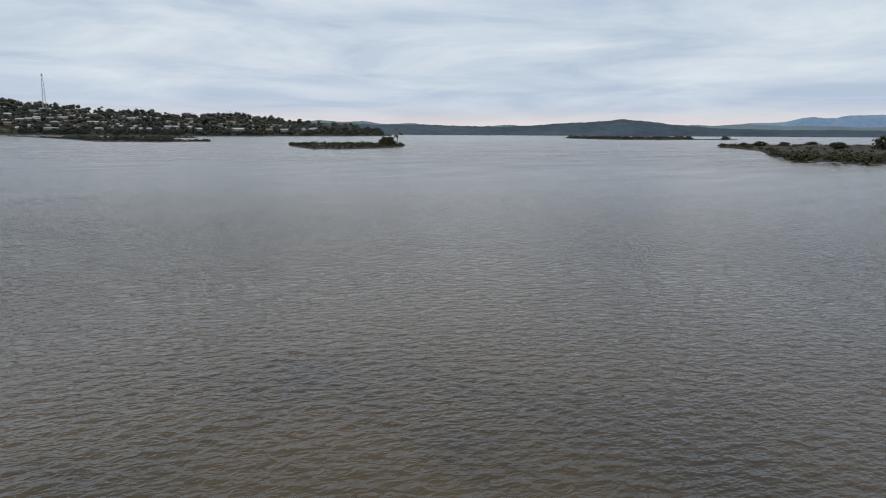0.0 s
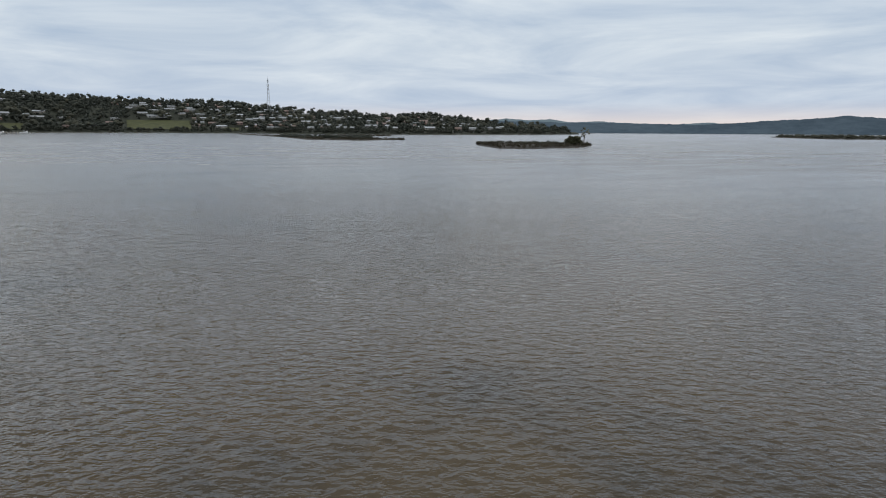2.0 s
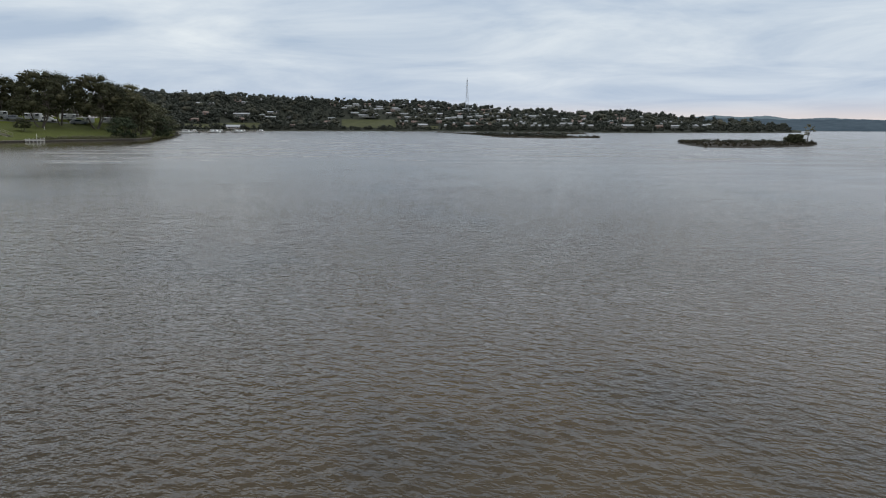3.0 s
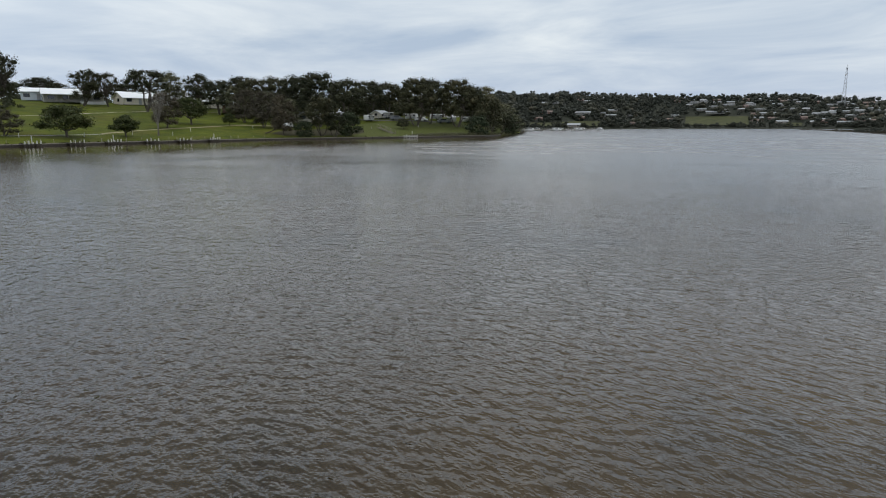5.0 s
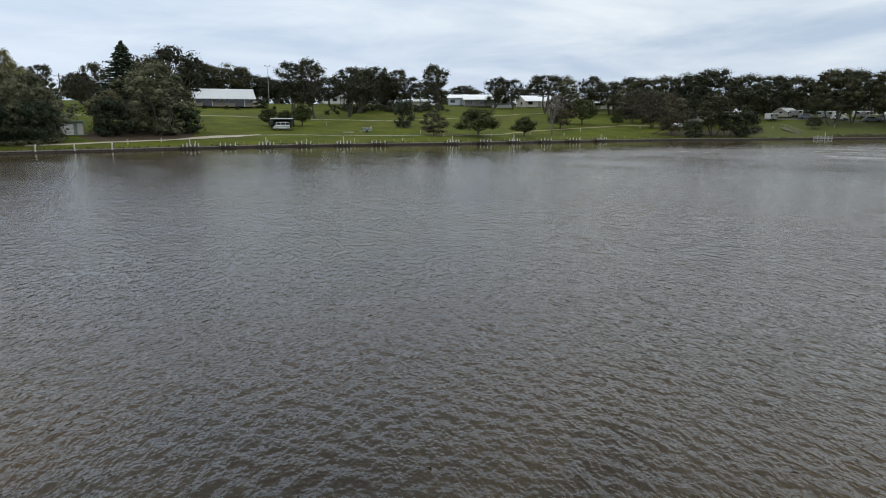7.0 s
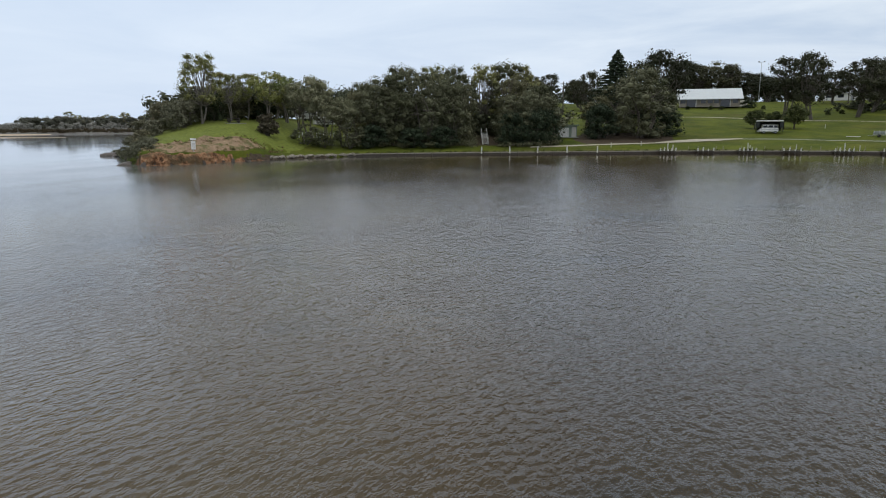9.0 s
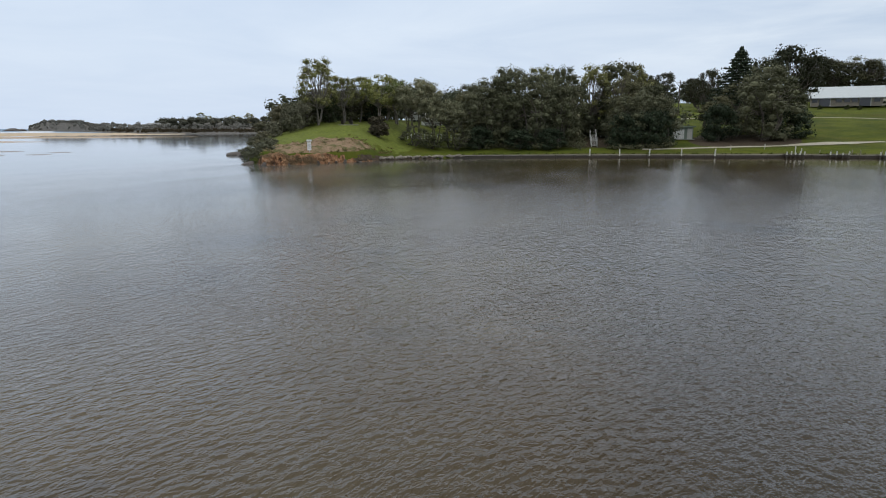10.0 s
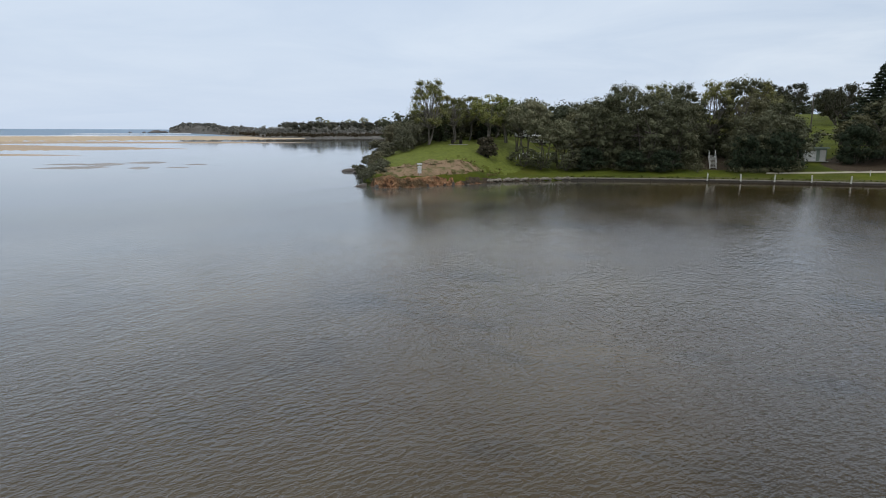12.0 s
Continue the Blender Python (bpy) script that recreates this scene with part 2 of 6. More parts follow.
def grass_material():
    k = Nodes("mown_grass")
    fine, tuft, broad = k.noise(7.0, 6, 0.7), k.noise(0.8, 4, 0.6, None, 0, 3), k.noise(0.06, 5, 0.65, (1, 1, 0.2), 0, 7)
    patch = k.noise(0.16, 5, 0.65, (1, 1, 0.2), 0, 17)
    green = k.ramp(fine, (0.25, (0.032, 0.045, 0.005)), (0.75, (0.082, 0.100, 0.013)))
    green = k.mix(k.ramp(tuft, (0.35, (0, 0, 0)), (0.75, (0.55, 0.55, 0.55))), green, (0.078, 0.089, 0.014))
    green = k.mix(k.ramp(broad, (0.52, (0, 0, 0)), (0.72, (0.75, 0.75, 0.75))), green, (0.072, 0.066, 0.018))
    green = k.mix(1.0, green, k.ramp(patch, (0.34, (0.70, 0.74, 0.76)), (0.66, (1.42, 1.32, 1.05))), "MULTIPLY")
    return k.done(green, 0.95, 0.0, k.bump(fine, 0.8, 0.08, k.bump(tuft, 0.6, 0.25)), Specular_IOR_Level=0.08)


GRASS = grass_material()
SCRUB = plain("scrub_ground", (0.030, 0.033, 0.022), 0.95, grain=0.5, vary=0.5, bump=1.0, depth=0.6)
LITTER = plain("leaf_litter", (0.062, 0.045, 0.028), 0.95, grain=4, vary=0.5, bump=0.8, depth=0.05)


def clay_material():
    """Crumbling orange earth: pale dry crust, rust-red faces, and crevice shade coloured in as dark seams."""
    k = Nodes("orange_clay")
    fine, seam, patch = k.noise(5.0, 6, 0.7), k.noise(1.6, 5, 0.65, (1, 1, 0.45), 0.4, 3), k.noise(0.55, 4, 0.6, None, 0, 11)
    col = k.ramp(seam, (0.34, (0.055, 0.030, 0.018)), (0.47, (0.24, 0.120, 0.062)), (0.60, (0.35, 0.195, 0.108)), (0.74, (0.40, 0.285, 0.185)))
    col = k.mix(k.ramp(patch, (0.46, (0, 0, 0)), (0.62, (0.85, 0.85, 0.85))), col, (0.085, 0.062, 0.034))
    col = k.mix(1.0, col, k.ramp(fine, (0.3, (0.62, 0.62, 0.62)), (0.7, (1.2, 1.2, 1.2))), "MULTIPLY")
    return k.done(col, 0.95, 0.0, k.bump(fine, 0.9, 0.10, k.bump(seam, 1.0, 0.30)), Specular_IOR_Level=0.12)


CLAY = clay_material()
SAND = plain("dry_sand", (0.48, 0.37, 0.245), 0.95, grain=0.25, vary=0.22, bump=0.5, depth=0.2)
WETSAND = plain("wet_sand", (0.165, 0.14, 0.115), 0.5, grain=0.3, vary=0.25, bump=0.4, depth=0.05)
GRAVEL = plain("pale_gravel", (0.40, 0.36, 0.28), 0.95, grain=3, vary=0.25, bump=0.7, depth=0.04)
CONCRETE = plain("path_concrete", (0.29, 0.29, 0.25), 0.9, grain=2, vary=0.2)
TIMBER = plain("wet_dark_timber", (0.060, 0.050, 0.040), 0.8, grain=5, vary=0.4, bump=0.6, depth=0.03)
COPING = plain("weathered_coping_timber", (0.27, 0.24, 0.20), 0.85, grain=5, vary=0.35)
WHITE = plain("weathered_white_paint", (0.52, 0.51, 0.47), 0.6, grain=5, vary=0.18)
ROCK = plain("pale_rock", (0.26, 0.23, 0.19), 0.9, grain=2.5, vary=0.4, bump=0.9, depth=0.1)
DARKROCK = plain("dark_wet_rock", (0.075, 0.058, 0.045), 0.6, grain=2.5, vary=0.4, bump=0.9, depth=0.1)
BARK = plain("grey_bark", (0.115, 0.100, 0.085), 0.95, grain=4, vary=0.5, bump=0.8, depth=0.04)
PALEBARK = plain("pale_gum_bark", (0.16, 0.142, 0.12), 0.85, grain=2, vary=0.45, bump=0.5, depth=0.03)
ROOF = plain("pale_sheet_roof", (0.45, 0.475, 0.47), 0.5, grain=1.5, vary=0.12)
TOWNROOF = plain("dull_grey_roof", (0.26, 0.27, 0.275), 0.7, grain=0.8, vary=0.3)
TOWNWALL = plain("dull_cream_wall", (0.24, 0.23, 0.205), 0.8, grain=0.8, vary=0.3)
GREYROOF = plain("grey_sheet_roof", (0.30, 0.31, 0.32), 0.55, grain=1.5, vary=0.2)
REDROOF = plain("brown_tile_roof", (0.17, 0.12, 0.10), 0.85, grain=2.5, vary=0.3)
# buff brick darkened, with the hall wall's shadow put into the colour
BRICK = plain("buff_brickwork", (0.27, 0.24, 0.20), 0.9, grain=4, vary=0.25)
REDBRICK = plain("red_brickwork", (0.22, 0.14, 0.11), 0.9, grain=4, vary=0.25)
CREAM = plain("cream_weatherboard", (0.62, 0.58, 0.49), 0.75, grain=3, vary=0.15)
WALLWHITE = plain("white_rendered_wall", (0.72, 0.72, 0.70), 0.75, grain=2, vary=0.12)
GREENPAINT = plain("faded_green_paint", (0.20, 0.25, 0.20), 0.75, grain=3, vary=0.2)
SHEDBLUE = plain("pale_blue_steel", (0.52, 0.58, 0.63), 0.5, grain=2, vary=0.1)
STEEL = plain("galvanised_steel", (0.42, 0.43, 0.44), 0.45, 0.8, grain=4, vary=0.2)
RUBBER = plain("black_rubber", (0.02, 0.02, 0.02), 0.8)
CARWHITE = plain("white_car_paint", (0.72, 0.72, 0.71), 0.25, grain=1, vary=0.06, bump=0.0)
CANVAS = plain("dark_awning_canvas", (0.05, 0.055, 0.055), 0.9, grain=4, vary=0.3)
GLASS = Nodes("dark_window_glass").done((0.02, 0.024, 0.028), 0.08, Specular_IOR_Level=0.8)
FOAM = plain("surf_foam", (0.85, 0.83, 0.83), 0.7, grain=0.4, vary=0.15, bump=0.8, depth=0.3)
LEAF_GUM = leaves("gum_leaves", (0.085, 0.092, 0.035), (0.225, 0.222, 0.092), (0.21, 0.18, 0.10))
LEAF_DARK = leaves("dark_grove_leaves", (0.042, 0.046, 0.027), (0.132, 0.134, 0.078), (0.15, 0.135, 0.09))
LEAF_RIDGE = leaves("ridge_gum_leaves", (0.015, 0.018, 0.010), (0.052, 0.055, 0.030), (0.082, 0.073, 0.046))
LEAF_GREY = leaves("grey_shrub_leaves", (0.068, 0.070, 0.047), (0.155, 0.150, 0.100), (0.14, 0.12, 0.085))
LEAF_LAWN = leaves("lawn_tree_leaves", (0.018, 0.027, 0.010), (0.060, 0.072, 0.026), (0.09, 0.075, 0.03))
LEAF_BROWN = leaves("brownish_leaves", (0.030, 0.027, 0.019), (0.080, 0.070, 0.048), (0.11, 0.09, 0.06))
LEAF_LIGHT = leaves("light_gum_leaves", (0.085, 0.105, 0.034), (0.20, 0.225, 0.085))
LEAF_FIR = leaves("dark_fir_needles", (0.014, 0.022, 0.013), (0.042, 0.056, 0.031), (0.06, 0.06, 0.034))
LEAF_FAR = leaves("far_wood_leaves", (0.024, 0.028, 0.022), (0.056, 0.060, 0.047), (0.075, 0.068, 0.050))
# distance haze is put into these leaves as a paler, greyer colour
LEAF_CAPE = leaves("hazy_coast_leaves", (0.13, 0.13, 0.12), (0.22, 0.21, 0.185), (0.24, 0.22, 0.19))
LEAF_OLIVE = leaves("olive_grey_leaves", (0.110, 0.114, 0.066), (0.24, 0.235, 0.145), (0.2, 0.17, 0.11))
MARSH = leaves("marsh_scrub", (0.026, 0.022, 0.014), (0.058, 0.048, 0.029), (0.085, 0.066, 0.04))


# ---- building helpers ----
def part(name, bm, material, parent=None, label=""):
    """Links a bmesh, or (vertices, faces), as one mesh object under its thing or part."""
    me = bpy.data.meshes.new(name)
    if isinstance(bm, tuple):
        me.from_pydata(bm[0], [], bm[1])
    else:
        bm.to_mesh(me)
        bm.free()
    me.materials.append(material)
    me.update()
    ob = new(name, me)
    ob.parent = parent
    return tagged(ob, label)


def thing(name, m, label, category, group=""):
    """An empty at the base of a thing."""
    ob = new(name)
    ob.empty_display_size = 0.2
    ob.matrix_basis = m
    return tagged(ob, label, category, group)


def box(sx, sy, sz, at=(0, 0, 0), bevel=0.0, into=None, turn=0.0):
    """A box of that size standing on at."""
    bm = into or bmesh.new()
    made = bmesh.ops.create_cube(bm, size=1.0, matrix=pose(at[0], at[1], at[2] + sz / 2, 0, 0, turn) @ Matrix.Diagonal((sx, sy, sz, 1)))
    if bevel:
        edges = list({e for v in made["verts"] for e in v.link_edges})
        bmesh.ops.bevel(bm, geom=edges, offset=bevel, segments=1, affect="EDGES")
    return bm


def rod(a, b, r0, r1=None, sides=8, into=None):
    """A round bar from a to b."""
    bm = into or bmesh.new()
    a, b = Vector(a), Vector(b)
    m = Matrix.Translation((a + b) / 2) @ (b - a).to_track_quat("Z", "Y").to_matrix().to_4x4()
    bmesh.ops.create_cone(bm, cap_ends=True, segments=sides, radius1=r0, radius2=r0 if r1 is None else r1, depth=(b - a).length, matrix=m)
    return bm


def strip(rows):
    """A sheet through rows of points, all rows as long as one another: (vertices, faces)."""
    n = len(rows[0])
    faces = [(i * n + j, i * n + j + 1, (i + 1) * n + j + 1, (i + 1) * n + j) for i in range(len(rows) - 1) for j in range(n - 1)]
    return [tuple(p) for row in rows for p in row], faces


def smooth(ob):
    ob.data.polygons.foreach_set("use_smooth", [True] * len(ob.data.polygons))
    return ob



# ---- lie of the land ----
# Shore of the park: bearing from the drone's hover point in degrees, and distance in metres.
SHORE_AZ = [56.4, 57.2, 58.5, 60, 66.7, 73.7, 77.4, 84.8, 88.8, 97, 106.5, 113.4, 119.3, 125.2, 135.4, 147.2, 152.2, 155.8, 159.4, 162.5, 164.4, 165.2, 165.8, 166.4]
SHORE_D = [320, 262, 215, 191, 174, 160, 156, 139, 132, 119.5, 115, 111, 107, 102, 97, 93, 89, 84, 80, 78, 79, 84, 101, 122]


def shore(az):
    return float(np.interp(az, SHORE_AZ, SHORE_D))


def ease(a, b, x):
    u = min(1.0, max(0.0, (x - a) / (b - a)))
    return u * u * (3 - 2 * u)


def lawn(az, s):
    """Height of the park's ground, s metres behind its shore on the bearing az."""
    m = np.interp(az, [57, 66, 75, 85, 150], [0.15, 0.15, 0.115, 0.094, 0.094])
    top = np.interp(az, [57, 75, 85, 100, 140], [6.0, 6.5, 11.0, 13.0, 13.0])
    edge = 0.39 * ease(-0.05, 0.3, s) - 0.4 * (1 - ease(-0.12, 0.0, s))
    rise = m * max(0.0, s - 5) * ease(2, 9, s)
    park = edge + (rise if rise < 0.8 * top else top * (0.8 + 0.2 * math.tanh((rise / top - 0.8) / 0.2)))
    if az > 147:
        c = ease(152.5, 156.5, az) * (1 - ease(165, 166.5, az))
        knoll = np.interp(s, [-1, 0, 0.5, 1.2, 2.6, 4.5, 8, 16, 25, 40, 400], [-0.5, -0.1, 0.5 + 0.6 * c, 0.55 + 1.0 * c, 0.6 + 1.3 * c, 0.75 + 1.8 * c, 1.5 + 1.7 * c, 3.9 + 0.6 * c, 5.5, 6.1, 6.2])
        fall = 1 - 0.75 * ease(157, 166.5, az)
        knoll = min(knoll, 0.5 + c) + max(0.0, knoll - 0.5 - c) * fall
        w = ease(147, 153, az)
        park = park * (1 - w) + knoll * w
    if az > 164.2:
        park *= 1 - 0.72 * ease(164.2, 165.6, az)
    if az > 162.5:
        reach = np.interp(az, [162.5, 164.5, 166.4], [300, 42, 6])
        park = park * (1 - ease(0.5, 0.97, s / reach)) - 0.3 * ease(0.8, 1.0, s / reach)
    if az < 61:
        tip = ease(56.3, 60.5, az)
        park = park * tip - 0.3 * (1 - tip)
    return float(park)


def spot(az, d):
    return -math.sin(radians(az)) * d, math.cos(radians(az)) * d


def ground_at(az, d):
    return lawn(az, d - shore(az))


def upright(az, d, sink=0.0, turn=0.0, scale=1.0):
    """The pose of a thing that stands on the park's ground, its front towards the water."""
    x, y = spot(az, d)
    return pose(x, y, ground_at(az, d) - sink, 0, 0, az + turn) @ Matrix.Diagonal((scale, scale, scale, 1))


def polar_sheet(azs, offsets, first, height):
    rows = []
    for az in azs:
        d0 = first(az)
        rows.append([(*spot(az, d0 + s), height(az, s)) for s in offsets])
    return strip(rows)


def rough(x, y, scale, seed=0):
    return noise.noise(Vector((x * scale, y * scale, seed)))


# ---- water, to the horizon ----
WAVES = np.random.default_rng(5)


def ripples(x, y, grain):
    """Wind ripples: heights and sideways shifts, from many small wave trains with sharpened crests. grain: the sheet's own spacing there."""
    n = 80
    length = np.exp(WAVES.uniform(math.log(0.08), math.log(0.36), n))
    way = radians(148) + WAVES.normal(0, 0.90, n)
    size = length ** 0.95 * WAVES.uniform(0.5, 1.4, n)
    size *= 0.134 / math.sqrt(float(np.sum((2 * np.pi / length * size) ** 2)) / 2)
    phase = WAVES.uniform(0, 2 * np.pi, n)
    gust = 0.82 + 0.16 * np.sin(x * 0.23 + 0.31 * y + 1.0) + 0.14 * np.sin(0.11 * x - 0.19 * y + 2.0) + 0.12 * np.sin(0.61 * x + 0.37 * y)
    z, dx, dy = np.zeros_like(x), np.zeros_like(x), np.zeros_like(x)
    for l, w, s, p in zip(length, way, size, phase):
        t = 2 * np.pi / l * (math.cos(w) * x + math.sin(w) * y) + p
        keep = s * np.clip((l / grain - 2.8) / 2.0, 0, 1)
        z += keep * np.cos(t)
        side = keep * np.sin(t)
        dx -= math.cos(w) * side
        dy -= math.sin(w) * side
    return z * gust, dx * gust * 0.32, dy * gust * 0.32


def water_sheet():
    """One sheet to the horizon; its ripples are modelled where the drone hovers, and flatten out beyond."""
    radii = [3.6]
    while radii[-1] < 56:
        radii.append(radii[-1] + max(0.035, radii[-1] ** 2 * 3.7e-4))
    radii = np.array(radii)
    az = np.radians(np.arange(-41, 199.01, 0.36))
    A, D = np.meshgrid(az, radii, indexing="ij")
    x, y = -np.sin(A) * D, np.cos(A) * D
    z, dx, dy = ripples(x, y, np.maximum(0.035, np.maximum(D * D * 3.7e-4, D * radians(0.36))))
    calm = np.clip((55 - D) / 22, 0, 1) * np.clip((D - 3.6) / 0.3, 0, 1)
    calm *= np.clip((A - az[0]) / 0.03, 0, 1) * np.clip((az[-1] - A) / 0.03, 0, 1)
    co = np.stack([x + dx * calm, y + dy * calm, z * calm], -1).reshape(-1, 3)
    m = len(radii)
    i, j = np.meshgrid(np.arange(len(az) - 1), np.arange(m - 1), indexing="ij")
    k = (i * m + j).ravel()
    quads = np.stack([k, k + m, k + m + 1, k + 1], -1)
    extra_co, extra_q = [], []

    def patch(ring, angles):
        rows = [[(-math.sin(t) * r, math.cos(t) * r, 0.0) for r in ring] for t in angles]
        v, f = strip(rows)
        base = len(co) + len(extra_co)
        extra_co.extend(v)
        extra_q.extend(tuple(q + base for q in reversed(p)) for p in f)

    far = [float(radii[-1]), *range(60, 200, 4), 240, 300, 800, 2000, 4950]
    patch(far, az)
    patch([0.001, 3.6] + far, np.linspace(az[-1], az[0] + 2 * math.pi, 31))
    patch([0.001, 3.6], az)
    co = np.concatenate([co, np.array(extra_co)])
    quads = np.concatenate([quads, np.array(extra_q)])
    me = bpy.data.meshes.new("water")
    me.vertices.add(len(co))
    me.vertices.foreach_set("co", co.ravel())
    me.loops.add(4 * len(quads))
    me.loops.foreach_set("vertex_index", quads.ravel().astype(np.int32))
    me.polygons.add(len(quads))
    me.polygons.foreach_set("loop_start", np.arange(0, 4 * len(quads), 4, dtype=np.int32))
    me.polygons.foreach_set("use_smooth", np.ones(len(quads), dtype=bool))
    me.update(calc_edges=True)
    me.materials.append(WATER)
    # sheltered water in the lee of the park's bank
    bearing = np.degrees(np.arctan2(-co[:, 0], co[:, 1])) % 360
    gap = np.interp(bearing, SHORE_AZ, SHORE_D, left=9999, right=9999) - np.hypot(co[:, 0], co[:, 1])
    shelter_of = np.clip((np.interp(bearing, [95, 130], [75, 42]) - gap) / 45, 0, 1) * (gap > -30) * np.clip((157 - bearing) / 6, 0, 1)
    me.attributes.new("lee", "FLOAT", "POINT").data.foreach_set("value", shelter_of.astype(np.float32))
    return new("water", me)


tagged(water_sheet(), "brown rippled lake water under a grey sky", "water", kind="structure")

# ---- the park's ground ----
OFFSETS = [-0.4, 0.0, 0.3, 0.8, 1.5, 2.6, 4, 5.5, 7, 9, 11, 13, 16, 19, 22, 25, 29, 33, 38, 44, 50, 58, 66, 75, 85, 95, 108, 120, 135, 150, 170, 200, 240, 300]


def inland_rows(az):
    return OFFSETS if az <= 162.5 else [s * np.interp(az, [162.5, 164.5, 166.4], [300, 42, 6]) / 300 if s > 0.5 else s for s in OFFSETS]


def lawn_rough(az, s):
    x, y = spot(az, shore(az) + s)
    lump = 0.10 * rough(x, y, 0.15) + 0.05 * rough(x, y, 0.5, 3)
    if az > 152.5 and s < 14:
        lump += (0.30 * rough(x, y, 0.55, 7) + 0.18 * rough(x, y, 1.4, 9)) * ease(-0.3, 1.0, s)
    return lawn(az, s) + lump * ease(0.3, 4, s)


park_rows = [[(*spot(az, shore(az) + s), lawn_rough(az, s)) for s in inland_rows(az)] for az in np.arange(56.4, 166.41, 0.25)]
park = smooth(part("ground", strip(park_rows), GRASS))
tagged(park, "green mown grass rising from the shore", "ground", kind="structure")


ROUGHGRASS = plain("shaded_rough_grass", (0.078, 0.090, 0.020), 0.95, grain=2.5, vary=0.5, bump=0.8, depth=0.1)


def apron(name, a0, a1, s0, s1, material, label, lift=0.03, step=0.3):
    """A patch of other ground laid on the park."""
    azs = np.arange(a0, a1 + 1e-6, step)
    rows = []
    for i, az in enumerate(azs):
        e = ease(0, 0.18, i / (len(azs) - 1)) * ease(0, 0.18, 1 - i / (len(azs) - 1))
        u0 = s0 + (1 - e) * (s1 - s0) * 0.35 + 0.5 * rough(az, 0, 0.9, s0)
        u1 = s1 - (1 - e) * (s1 - s0) * 0.45 + 1.2 * rough(az, 0, 0.7, s1)
        row = []
        for u in np.linspace(0, 1, 16):
            s = u0 + (max(u1, u0 + 0.3) - u0) * u
            up = min(1.0, 5 * min(u, 1 - u), 8 * min(i, len(azs) - 1 - i) / len(azs))
            row.append((*spot(az, shore(az) + s), lawn_rough(az, s) - 0.05 + (lift + 0.05) * up))
        rows.append(row)
    ob = smooth(part(name, strip(rows), material))
    return tagged(ob, label, "ground", kind="structure")


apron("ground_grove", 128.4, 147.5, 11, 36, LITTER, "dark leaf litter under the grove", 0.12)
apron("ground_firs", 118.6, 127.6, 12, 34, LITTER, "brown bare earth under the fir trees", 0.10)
apron("ground_bank", 57.5, 66, 0.5, 5, LITTER, "bare muddy lake bank", 0.05)
# yellow-green turf lightened, putting the knoll's sunlight into its colour
TURF = plain("lightened_knoll_turf", (0.128, 0.150, 0.026), 0.95, grain=2.2, vary=0.5, bump=0.8, depth=0.1)


def bank_material():
    """Thin grass over bare tan and pinkish earth."""
    k = Nodes("grassy_tan_earth")
    fine, patch, tone = k.noise(4.0, 6, 0.7), k.noise(0.9, 5, 0.65, (1, 1, 0.6), 0.3, 5), k.noise(0.4, 4, 0.6, None, 0, 19)
    earth = k.mix(tone, (0.27, 0.195, 0.115), (0.23, 0.145, 0.100))
    col = k.mix(k.ramp(patch, (0.47, (0, 0, 0)), (0.60, (0.9, 0.9, 0.9))), earth, (0.088, 0.092, 0.030))
    col = k.mix(1.0, col, k.ramp(fine, (0.3, (0.62, 0.62, 0.62)), (0.7, (1.2, 1.2, 1.2))), "MULTIPLY")
    return k.done(col, 0.95, 0.0, k.bump(fine, 0.9, 0.10, k.bump(patch, 0.8, 0.20)), Specular_IOR_Level=0.12)


ROUGHBANK = bank_material()
apron("ground_knoll", 149.5, 165.4, 3.4, 27, TURF, "yellow-green turf on the knoll, lightened as if sunlit", 0.13, 0.2)
apron("ground_bank_growth", 154.6, 164.8, 0.8, 6.2, ROUGHBANK, "thin grass over bare tan earth above the clay", 0.20, 0.15)
apron("ground_strip", 67, 146, 0.35, 5.2, plain("worn_grass_edge", (0.080, 0.074, 0.026), 0.95, grain=3, vary=0.4), "worn brown grass along the seawall", 0.05)
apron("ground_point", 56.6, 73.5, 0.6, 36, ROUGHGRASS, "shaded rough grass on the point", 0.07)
# the trees' shade is put into this ground's darker colour
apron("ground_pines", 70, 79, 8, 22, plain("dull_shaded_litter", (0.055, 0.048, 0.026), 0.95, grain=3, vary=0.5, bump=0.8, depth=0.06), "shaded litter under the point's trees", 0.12)


